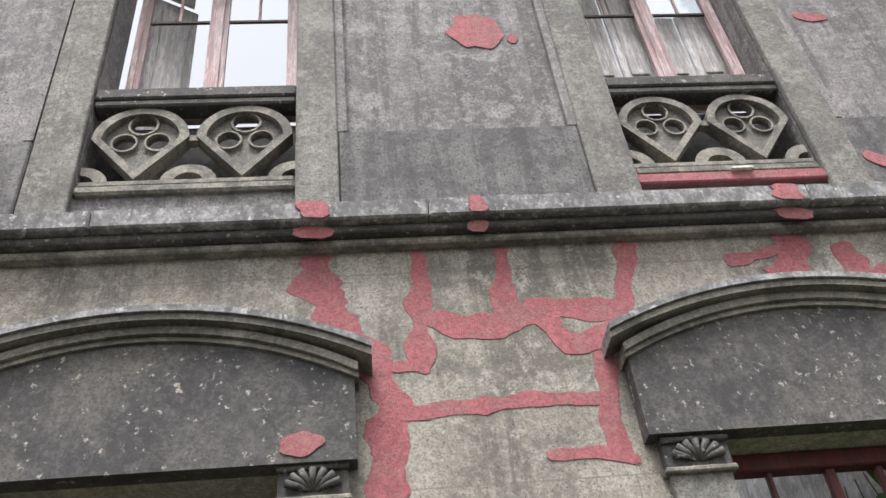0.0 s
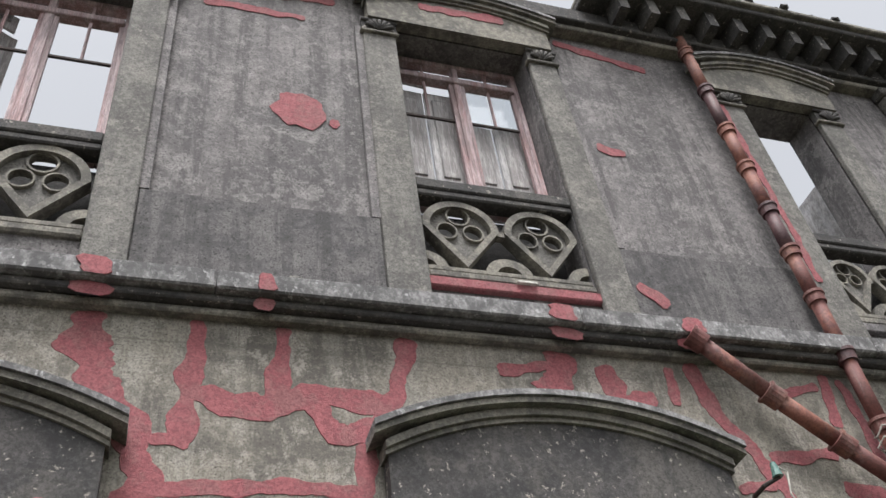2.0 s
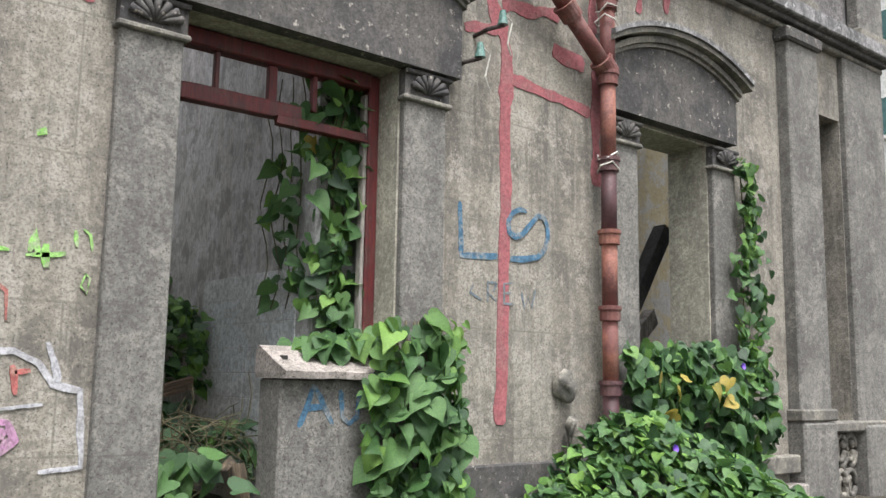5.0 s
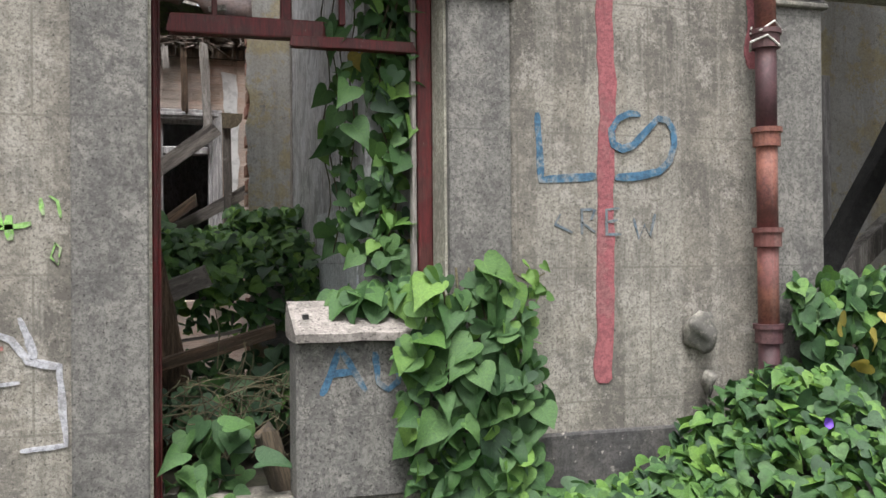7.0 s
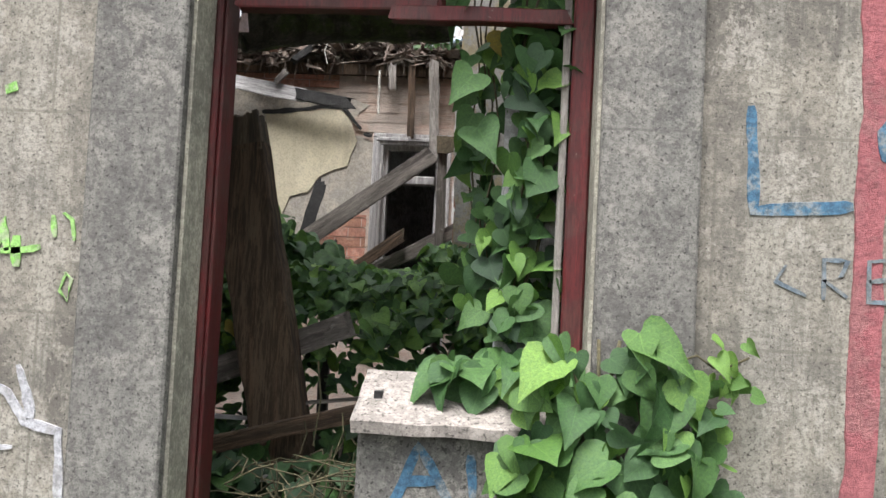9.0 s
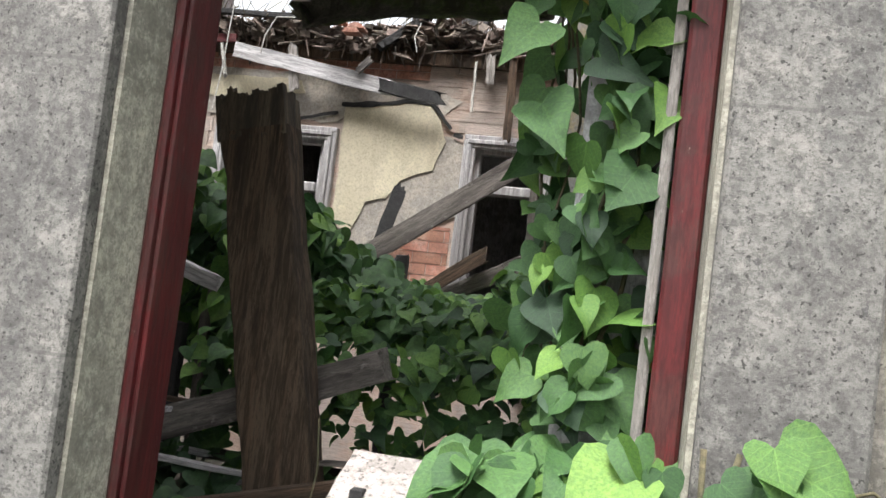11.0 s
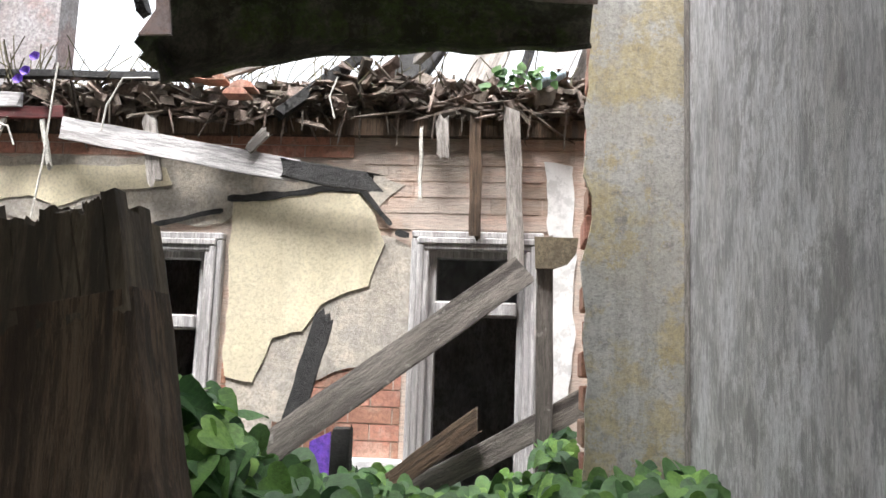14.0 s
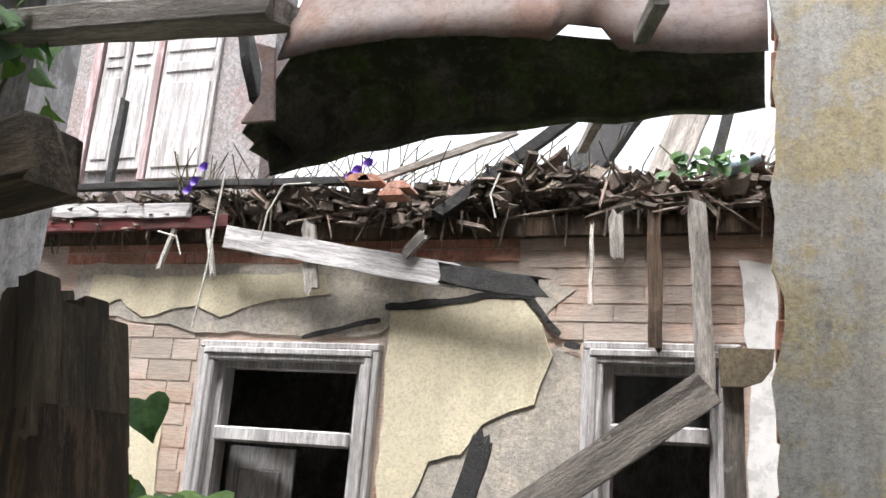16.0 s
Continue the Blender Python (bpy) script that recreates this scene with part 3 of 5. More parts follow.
for pts, w in (
    ([(-2.56, 4.03), (-2.53, 3.81), (-2.45, 3.53)], 0.24), ([(-2.45, 3.55), (-2.27, 3.35), (-2.19, 3.02), (-2.25, 2.3)], 0.17),
    ([(-1.97, 4.03), (-2.00, 3.50), (-2.02, 3.23)], 0.12), ([(-1.99, 3.54), (-1.58, 3.48), (-1.31, 3.58), (-0.92, 3.55)], 0.14),
    ([(-1.50, 4.03), (-1.54, 3.53)], 0.11), ([(-0.76, 4.03), (-0.87, 3.59), (-1.06, 3.29)], 0.12), ([(-1.06, 3.29), (-1.11, 2.88), (-1.06, 2.66)], 0.11),
    ([(-2.17, 3.26), (-1.97, 3.24)], 0.08), ([(-2.16, 2.98), (-1.74, 3.00), (-1.42, 3.03), (-1.09, 2.99)], 0.09),
    ([(-1.46, 2.71), (-1.20, 2.71), (-1.01, 2.66)], 0.06), ([(-1.33, 3.52), (-1.24, 3.34), (-0.97, 3.40)], 0.13),
    ([(0.21, 4.03), (0.20, 3.93), (0.10, 3.70)], 0.20), ([(-0.22, 3.85), (0.20, 3.93)], 0.08), ([(0.48, 3.95), (0.58, 3.69), (0.81, 3.74)], 0.14)):
    MORT += 1
    part("mortar_patch", smear(bmesh.new(), pts, w, -0.003 - 0.00015 * MORT), MORTAR, wall_front)
for pts, w in (
    ([(0.98, 3.98), (0.94, 3.69)], 0.08), ([(1.13, 4.03), (1.21, 3.65), (1.42, 3.31), (1.53, 3.04), (1.51, 2.60)], 0.10), ([(1.51, 2.66), (1.525, 2.2), (1.51, 1.6), (1.505, 1.2), (1.487, 0.73)], 0.088),
    ([(1.17, 3.11), (1.44, 3.17)], 0.07), ([(1.48, 3.34), (2.00, 3.41)], 0.09), ([(1.56, 2.88), (2.30, 2.80)], 0.08),
    ([(2.19, 4.03), (2.11, 3.61)], 0.08), ([(1.75, 3.83), (2.10, 3.93)], 0.07), ([(2.89, 4.03), (2.83, 3.66)], 0.07),
    ([(2.87, 3.87), (3.20, 3.90)], 0.07), ([(3.20, 4.03), (3.17, 3.75)], 0.07), ([(1.94, 3.18), (2.24, 3.10)], 0.10), ([(2.30, 4.0), (2.36, 3.2), (2.36, 2.3)], 0.08)):
    MORT += 1
    part("mortar_patch", smear(bmesh.new(), pts, w, -0.003 - 0.00015 * MORT, 0.14 if w == 0.088 else 0.35), MORTAR, wall_front)
for pts, w, y in (
    ([(-2.15, 7.37), (-1.33, 7.38)], 0.08, 0.012), ([(-1.67, 7.84), (-1.68, 7.61)], 0.10, 0.012), ([(-2.12, 7.60), (-1.07, 7.72)], 0.10, 0.012),
    ([(1.06, 6.25), (1.31, 6.21)], 0.10, 0.012), ([(0.99, 7.75), (1.90, 7.55)], 0.10, 0.012), ([(0.95, 4.68), (1.14, 4.50)], 0.09, -0.036),
    ([(-0.35, 7.72), (0.45, 7.74)], 0.10, -0.112), ([(2.52, 7.2), (2.56, 5.5), (2.56, 4.9)], 0.06, -0.056)):
    part("mortar_patch", smear(bmesh.new(), pts, w, y), MORTAR, wall_upper)
part("mortar_patch", blob(bmesh.new(), -1.39, 6.11, 0.185, 0.19, 0.012), MORTAR, wall_upper)
part("mortar_patch", blob(bmesh.new(), -1.13, 6.02, 0.04, 0.05, 0.012), MORTAR, wall_upper)
part("mortar_patch", blob(bmesh.new(), -2.62, 2.80, 0.09, 0.06, -0.112), MORTAR, wall_front)
part("plaster_blob", blob(bmesh.new(), -1.42, 4.33, 0.10, 0.055, -0.06, thick=0.04), PILASTER, wall_upper)
for x, w in ((-2.55, 0.20), (-1.63, 0.09), (0.22, 0.17), (1.13, 0.16)):
    part("mortar_patch", smear(bmesh.new(), [(x, 4.14), (x + 0.01, 4.265)], w, -0.196), MORTAR, belt)
    part("mortar_patch", smear(bmesh.new(), [(x, 4.04), (x + 0.01, 4.13)], w, -0.134), MORTAR, belt)
part("mortar_patch", bx(-0.60, 0.66, -0.03, 0.03, 4.475, 4.56, bevel=0.01), MORTAR, wall_upper)
part("mortar_patch", bx(2.75, 3.6, -0.03, 0.03, 4.475, 4.56, bevel=0.01), UPPER, wall_upper)

# ---- graffiti ----
graffiti = thing("graffiti", "blue spray-painted letters L S over CREW on the wall", "graffiti", kind="structure")
part("letter", smear(bmesh.new(), [(1.15, 2.03), (1.17, 1.71), (1.46, 1.735)], 0.035, -0.004, 0.2, thick=0.002), BLUE, graffiti)
part("letter", smear(bmesh.new(), [(1.70, 2.04), (1.64, 2.045), (1.58, 2.02), (1.54, 1.96), (1.55, 1.89), (1.60, 1.868), (1.66, 1.885), (1.73, 1.96), (1.80, 2.025), (1.85, 2.02), (1.885, 1.97), (1.89, 1.90), (1.86, 1.82), (1.80, 1.765), (1.70, 1.735), (1.56, 1.725)], 0.035, -0.0085, 0.2, thick=0.004), BLUE, graffiti)
for pts in ([(1.27, 1.55), (1.24, 1.50), (1.33, 1.46)], [(1.38, 1.45), (1.38, 1.57), (1.45, 1.57), (1.43, 1.52), (1.38, 1.51), (1.45, 1.46)],
            [(1.58, 1.58), (1.51, 1.57), (1.51, 1.45), (1.59, 1.45)], [(1.51, 1.51), (1.57, 1.52)], [(1.66, 1.53), (1.69, 1.43), (1.72, 1.50), (1.75, 1.44), (1.78, 1.55)]):
    part("letter", smear(bmesh.new(), pts, 0.016, -0.0085 if 1.5 < pts[0][0] < 1.6 else -0.004, 0.3, thick=0.002), BLUE_FAINT, graffiti)
scrawl = thing("graffiti", "faded green, white, red and black spray scrawls on stucco", "graffiti", kind="structure")
for pts, w, m in (
    ([(-1.42, 1.46), (-1.40, 1.56), (-1.385, 1.47)], 0.022, GREEN), ([(-1.35, 1.585), (-1.34, 1.50), (-1.36, 1.46)], 0.026, GREEN), ([(-1.37, 1.50), (-1.28, 1.49)], 0.016, GREEN),
    ([(-1.20, 1.49), (-1.185, 1.57), (-1.165, 1.48)], 0.026, GREEN), ([(-1.215, 1.475), (-1.10, 1.49), (-1.055, 1.50)], 0.02, GREEN), ([(-1.135, 1.53), (-1.13, 1.43)], 0.03, GREEN),
    ([(-1.02, 1.60), (-1.01, 1.53)], 0.014, GREEN), ([(-0.985, 1.61), (-0.955, 1.59), (-0.945, 1.52)], 0.013, GREEN), ([(-0.965, 1.42), (-0.985, 1.36), (-0.955, 1.33), (-0.945, 1.40), (-0.97, 1.42)], 0.011, GREEN),
    ([(-1.36, 0.72), (-1.30, 0.80), (-1.23, 0.79), (-1.20, 0.72), (-1.26, 0.68), (-1.34, 0.70)], 0.035, PINK_SPRAY), ([(-1.28, 0.75), (-1.24, 0.73)], 0.05, PINK_SPRAY),
    ([(-1.21, 2.00), (-1.17, 2.01)], 0.05, GREEN), ([(-1.31, 1.07), (-1.23, 1.08), (-1.13, 1.03), (-1.07, 0.94), (-0.95, 0.92), (-0.93, 0.60), (-1.10, 0.59)], 0.025, PALE_SPRAY),
    ([(-1.10, 1.12), (-1.05, 0.95)], 0.03, PALE_SPRAY), ([(-1.31, 0.84), (-1.10, 0.86)], 0.02, PALE_SPRAY),
    ([(-1.23, 1.02), (-1.21, 0.90)], 0.025, RED_SPRAY), ([(-1.22, 0.99), (-1.16, 1.00)], 0.02, RED_SPRAY), ([(-1.40, 1.31), (-1.32, 1.35), (-1.28, 1.32), (-1.27, 1.20)], 0.018, RED_SPRAY),
    ([(-1.42, 1.22), (-1.34, 1.23)], 0.04, RED_SPRAY), ([(-1.56, 1.98), (-1.39, 2.04)], 0.05, BLACK_SPRAY), ([(-1.51, 1.77), (-1.45, 1.75), (-1.52, 1.65)], 0.025, BLACK_SPRAY), ([(-1.45, 1.75), (-1.39, 1.64)], 0.025, BLACK_SPRAY)):
    part("spray_stroke", smear(bmesh.new(), pts, w, -0.006, 0.5, thick=0.005), m, scrawl)


# ---- traceried balustrades below the upper windows ----
def tracery(parent, cx, cz, w, h, y0, y1):
    """A rounded heart with a pierced trefoil."""
    def heart(k):
        r = 0.5 * w * k
        zt = cz + h * 0.06
        top = [(cx + r * cos(a), zt + r * 0.95 * sin(a)) for a in [pi * i / 16 for i in range(17)]]
        return top + [(cx, zt - (0.5 * h + 0.06 * h) * k)]
    part("heart_rim", slab(bmesh.new(), heart(1.0), y0, y1, [heart(0.80)]), MOULD, parent)
    zt = cz + h * 0.06
    holes = []
    for a, r in ((90, 0.145), (205, 0.125), (-25, 0.125)):
        ox, oz = cx + 0.19 * w * cos(radians(a)), zt + 0.05 * h + 0.19 * w * sin(radians(a))
        holes.append([(ox + r * w * cos(2 * pi * i / 14), oz + r * w * sin(2 * pi * i / 14)) for i in range(14)])
    part("trefoil", slab(bmesh.new(), heart(0.795), y0 + 0.05, y1 - 0.01, holes), PILASTER, parent)
    for hl in holes:
        mx, mz = sum(p[0] for p in hl) / 14, sum(p[1] for p in hl) / 14
        part("foil_ring", slab(bmesh.new(), [(mx + (x - mx) * 1.13, mz + (z - mz) * 1.13) for x, z in hl], y0 + 0.025, y0 + 0.055, [[(mx + (x - mx) * 0.96, mz + (z - mz) * 0.96) for x, z in hl]]), MOULD, parent)


def balustrade(x0, x1, group):
    b = thing("stone_balustrade", "cement balustrade with pierced trefoil hearts below the window", "balustrade", group)
    z0, z1 = 4.56, 5.52
    part("top_rail", bx(x0, x1, -0.02, 0.16, z1 - 0.10, z1, bevel=0.012), LINTEL, b)
    part("rail_bead", bx(x0, x1, -0.005, 0.13, z1 - 0.16, z1 - 0.10, bevel=0.012), LINTEL, b)
    part("bottom_rail", bx(x0, x1, -0.02, 0.16, z0, z0 + 0.07, bevel=0.015), MOULD, b)
    part("rail_bead", bx(x0, x1, 0.0, 0.14, z0 + 0.07, z0 + 0.13, bevel=0.015), MOULD, b)
    # added black sheet, stands in for the shade behind the pierced hearts
    part("backing", bx(x0, x1, 0.29, 0.33, z0, z1 - 0.06), CHAR, b, "black board added to darken the holes of the tracery")
    w = (x1 - x0) / 2
    zc, h = (z0 + z1) / 2 + 0.0, 0.66
    for i in range(2):
        tracery(b, x0 + w * (i + 0.5), zc, w * 0.93, h, 0.02, 0.12)
    part("link", bx((x0 + x1) / 2 - 0.03, (x0 + x1) / 2 + 0.03, 0.04, 0.10, zc + 0.02, zc + 0.07), MOULD, b)
    for cx, a0, a1 in ((x0, 0, 90), ((x0 + x1) / 2, 0, 180), (x1, 90, 180)):
        n = 10
        zb = z0 + 0.125
        out = [(cx + 0.17 * cos(radians(a0 + (a1 - a0) * i / n)), zb + 0.15 * sin(radians(a0 + (a1 - a0) * i / n))) for i in range(n + 1)]
        inn = [(cx + 0.09 * cos(radians(a0 + (a1 - a0) * i / n)), zb + 0.08 * sin(radians(a0 + (a1 - a0) * i / n))) for i in range(n + 1)]
        part("half_ring", slab(bmesh.new(), out + inn[::-1], 0.03, 0.11), MOULD, b)
    return b


for k in ("U1", "U2", "U3"):
    balustrade(OPEN[k][0] + 0.003, OPEN[k][1] - 0.003, "upper window balustrades")


# ---- upper windows ----
def casement(name, label, x0, x1, z0, z1, ztr, wood, y=0.23):
    """A two-leaf window with transom lights and glazing bars."""
    w = thing(name, label, "window", kind="structure")
    t = 0.05
    for a, b, c, d in ((x0, x0 + t, z0, z1), (x1 - t, x1, z0, z1), (x0 + t, x1 - t, z1 - t, z1), (x0 + t, x1 - t, z0, z0 + t)):
        part("window_frame", bx(a, b, y, y + 0.09, c, d, bevel=0.006), wood, w)
    part("transom", bx(x0 + t, x1 - t, y - 0.02, y + 0.08, ztr, ztr + 0.07, bevel=0.008), wood if wood is PINK_WOOD else RED_WOOD, w)
    cx = (x0 + x1) / 2
    part("mullion", bx(cx - 0.035, cx + 0.035, y - 0.005, y + 0.07, z0 + t, ztr, bevel=0.006), wood, w)
    part("mullion", bx(cx - 0.03, cx + 0.03, y, y + 0.06, ztr + 0.07, z1 - t, bevel=0.006), wood, w)
    for s in (-1, 1):
        mx = (cx + (x0 if s < 0 else x1)) / 2
        a, b = sorted((cx + s * 0.035, (x1 - t) if s > 0 else (x0 + t)))
        part("sash_stile", bx(a, a + 0.035, y + 0.01, y + 0.05, z0 + t, ztr), wood, w)
        part("sash_stile", bx(b - 0.035, b, y + 0.01, y + 0.05, z0 + t, ztr), wood, w)
        hgt = ztr - z0
        for k in (0.17, 0.68):
            part("glazing_bar", bx(a + 0.035, b - 0.035, y + 0.02, y + 0.04, z0 + hgt * k, z0 + hgt * k + 0.022), IRON, w)
        part("glazing_bar", bx(mx - 0.011, mx + 0.011, y + 0.022, y + 0.038, z0 + hgt * 0.68 + 0.022, ztr), wood, w)
        part("glazing_bar", bx(mx - 0.011, mx + 0.011, y + 0.022, y + 0.038, ztr + 0.07, z1 - t), wood, w)
        part("glazing_bar", bx(mx - 0.011, mx + 0.011, y + 0.022, y + 0.038, z0 + t, z0 + hgt * 0.17), wood, w)
    return w


def shutter(parent, x0, x1, z0, z1, y, turn):
    """A panelled inner shutter, hinged at x0 and swung by turn degrees."""
    s = new("shutter")
    s.parent = parent
    s.location = (x0, y, 0)
    s.rotation_euler = (0, 0, radians(turn))
    wd = x1 - x0
    part("shutter_board", bx(0, wd, 0, 0.025, z0, z1, bevel=0.004), WHITE_WOOD, s)
    for a, b in ((z0 + 0.08, z0 + 0.30), (z0 + 0.42, z1 - 0.10)):
        sg = 1 if wd > 0 else -1
        part("raised_panel", bx(sg * 0.06, wd - sg * 0.06, -0.012, 0.001, a, b, bevel=0.01), WHITE_WOOD, s)
    return s


w1 = casement("window_1", "decayed two-leaf window with missing panes and faded pink frame", -3.86, -2.67, 5.52, 7.41, 7.13, PINK_WOOD)
shutter(w1, -3.80, -3.46, 5.56, 7.12, 0.36, 28)
shutter(w1, -3.80, -3.50, 7.20, 7.40, 0.37, 28)
w2 = casement("window_2", "two-leaf faded pink window with white wooden shutters behind it", -0.56, 0.62, 5.52, 7.41, 7.12, PINK_WOOD)
for a, b in ((-0.52, -0.26), (-0.25, 0.01), (0.06, 0.32), (0.33, 0.59)):
    shutter(w2, a, b, 5.56, 7.08 if a < 0 else 6.72, 0.345, random.uniform(-2, 3))
shutter(w2, -0.50, -0.20, 7.2, 7.36, 0.35, 4)
for a, b, c, d in ((0.06, 0.30, 6.62, 7.08), (0.33, 0.57, 6.62, 7.08), (0.06, 0.30, 7.2, 7.36), (0.32, 0.56, 7.2, 7.36)):
    p = part("pane", bx(a, b, 0.262, 0.266, c, d), GLASS, w2)
    p.visible_shadow = False
w4 = casement("window_4", "narrow sash window with dark frame near the house corner", 5.37, 5.97, 5.09, 6.59, 6.2, GREY_WOOD, y=0.12)
for a, b, c, d in ((5.45, 5.65, 5.2, 6.18), (5.70, 5.90, 5.2, 6.18)):
    p = part("pane", bx(a, b, 0.15, 0.154, c, d), GLASS, w4)
    p.visible_shadow = False

# timbers and whitewashed wall seen through the roofless third upper window
solo("roof_beam", plank(bmesh.new(), (2.2, 1.3, 6.0), (4.6, 1.1, 6.25), 0.16, 0.2), CHAR, "charred beam hanging in the roofless upper room", "beam")
solo("roof_beam", plank(bmesh.new(), (3.0, 0.9, 6.6), (4.3, 1.6, 7.5), 0.12, 0.14), RED_WOOD, "red painted roof timber leaning in the upper room", "beam")
tagged(finish("wall_partition_upper", bx(4.15, 4.45, 0.37, 3.2, 4.3, 7.2), GREY_WALL), "whitewashed mottled partition of the ruined upper storey", "wall", kind="structure")

# ---- downpipe ----
pipe = thing("downpipe", "red-brown cast-iron downpipe with collars on the wall", "downpipe")
PX, PY = 2.34, -0.13
segs = [0.50, 0.955, 1.435, 1.935, 2.425, 3.02, 3.55, 4.11, 4.64, 5.10, 5.57, 6.08, 6.58, 7.15, 7.75, 8.25]
for i, (a, b) in enumerate(zip(segs, segs[1:])):
    part("pipe_length", tube(bmesh.new(), [(PX, PY, a), (PX, PY, b)], 0.052, 16), PIPE_DARK if i in (0, 3, 9, 12) else PIPE, pipe, smooth=True)
    bm = bmesh.new()
    tube(bm, [(PX, PY, b - 0.05), (PX, PY, b + 0.03)], 0.068, 16)
    tube(bm, [(PX, PY, b + 0.02), (PX, PY, b + 0.045)], 0.077, 16)
    part("collar", bm, PIPE_DARK if i % 3 == 0 else PIPE, pipe)
branch = [(1.15, -0.16, 4.10), (1.58, -0.14, 3.71), (1.96, -0.13, 3.385), (2.32, -0.13, 3.09)]
for a, b in zip(branch, branch[1:]):
    part("branch_length", tube(bmesh.new(), [a, b], 0.055, 16), PIPE, pipe, smooth=True)
for p in branch:
    d = Vector((0.77, 0, -0.64))
    c = Vector(p)
    bm = tube(bmesh.new(), [c - d * 0.05, c + d * 0.05], 0.073, 16)
    tube(bm, [c - d * 0.065, c - d * 0.045], 0.082, 16)
    part("collar", bm, PIPE, pipe)
for z, ph in ((3.42, 0), (3.5, 1.3), (2.47, 2.0), (2.40, 0.6)):
    bm = tube(bmesh.new(), [(PX + 0.075 * cos(ph + a * 0.9) * (1 + 0.3 * (a == 3)), PY + 0.075 * sin(ph + a * 0.9), z + 0.03 * sin(a * 1.9 + ph)) for a in range(8)], 0.006, 6)
    part("tie_wire", bm, CORD, pipe)

# wall hooks, insulators and the old vent fixture
for x, z, ln in ((1.25, 3.07, 0.17), (1.07, 2.82, 0.20)):
    h = thing("wall_hook", "rusty iron hook with green porcelain insulator on the wall", "hook", "wall hooks")
    part("bracket_arm", tube(bmesh.new(), [(x, 0.0, z), (x + 0.02, -0.10, z + 0.02), (x + 0.1, -0.16, z + 0.05)], 0.014, 8), IRON, h)
    part("insulator", tube(bmesh.new(), [(x + 0.09, -0.16, z + 0.05), (x + 0.09, -0.16, z + 0.09), (x + 0.09, -0.16, z + 0.14)], 0.034, 10, taper=0.018), GLAZED, h)
    part("wire_end", tube(bmesh.new(), [(x + 0.09, -0.16, z + 0.13), (x + 0.16, -0.17, z + 0.08), (x + 0.13, -0.16, z - 0.06), (x + 0.17, -0.15, z - 0.12)], 0.006, 6), CORD, h)
bm = bmesh.new()
g = bmesh.ops.create_icosphere(bm, subdivisions=3, radius=0.085)["verts"]
for v in g:
    v.co = Vector((v.co.x, v.co.y * 0.7, v.co.z * 1.1)) * (1 + 0.5 * noise.noise(v.co * 18)) + Vector((2.02, -0.03, 0.967))
solo("broken_vent", bm, MOULD, "broken cement vent stub crusted with plaster on the wall", "vent", smooth=True)
bm = tube(bmesh.new(), [(2.03, -0.06, 0.50), (2.03, -0.06, 0.71), (2.03, -0.09, 0.76)], 0.034, 10)
solo("pipe_stub", bm, MOULD, "pale cement-coated pipe stub above the plinth", "pipe", smooth=True)
bm = bx(0.02, 0.16, -0.06, -0.035, 4.55, 4.565)
solo("paper_scrap", bm, CORD, "white paper scrap on the balustrade ledge", "scrap")


# ---- red frame of the street opening ----
w_b = thing("window_3", "remains of a dark red wooden frame with broken transom", "window frame", kind="structure")
part("jamb", bx(-0.593, -0.569, 0.17, 0.364, 0.28, 2.72, bevel=0.008), RED_WOOD, w_b)
part("jamb", bx(0.615, 0.686, 0.175, 0.245, 1.05, 2.72, bevel=0.008), RED_WOOD, w_b)
part("jamb_strip", bx(-0.5685, -0.556, 0.19, 0.235, 0.28, 2.60, bevel=0.004), RED_WOOD, w_b)
part("jamb_strip", bx(0.585, 0.608, 0.18, 0.23, 1.05, 2.60, bevel=0.004), GREY_WOOD, w_b)
part("head", bx(-0.565, 0.608, 0.15, 0.245, 2.63, 2.72, bevel=0.008), RED_WOOD, w_b)
part("transom", plank(bmesh.new(), (-0.51, 0.20, 2.39), (0.16, 0.20, 2.395), 0.07, 0.085, 0.003, 0.03, side=(0, 1, 0)), RED_WOOD, w_b)
part("transom_end", plank(bmesh.new(), (0.02, 0.17, 2.335), (0.60, 0.20, 2.345), 0.06, 0.05, 0.004, 0.03, side=(0, 1, 0)), RED_WOOD, w_b)
for x, w in ((-0.335, 0.024), (-0.03, 0.05), (0.24, 0.03)):
    part("glazing_bar", bx(x, x + w, 0.18, 0.22, 2.43, 2.632, bevel=0.004), RED_WOOD, w_b)

# ---- low parapet block left in the opening ----
block = thing("parapet_block", "low rendered parapet block with cracked pale coping", "parapet")
part("block_body", bx(0.0, 0.70, -0.02, 0.20, 0.28, 0.985, bevel=0.012), PILASTER, block)
bm = bmesh.new()
ends = [[bm.verts.new((x, y, z)) for y, z in ((-0.085, 0.985), (-0.09, 1.02), (0.20, 1.15), (0.22, 1.13), (0.22, 0.985))] for x in (-0.012, 0.70)]
bm.faces.new(ends[0])
bm.faces.new(ends[1][::-1])
for k in range(5):
    bm.faces.new((ends[0][k], ends[0][(k + 1) % 5], ends[1][(k + 1) % 5], ends[1][k]))
bmesh.ops.subdivide_edges(bm, edges=bm.edges[:], cuts=9, use_grid_fill=True)
for v in bm.verts:
    q = v.co.copy()
    v.co += Vector((noise.noise(q * 12), noise.noise(q * 12 + Vector((5, 0, 0))), noise.noise(q * 9 + Vector((0, 7, 0))))) * 0.007
    if q.y < -0.07:
        v.co.y += 0.02 * max(0.0, noise.noise(Vector((q.x * 16, 3, 1))))
part("coping", bm, COPING, block, "cracked pale sloping cement coping with a hole")
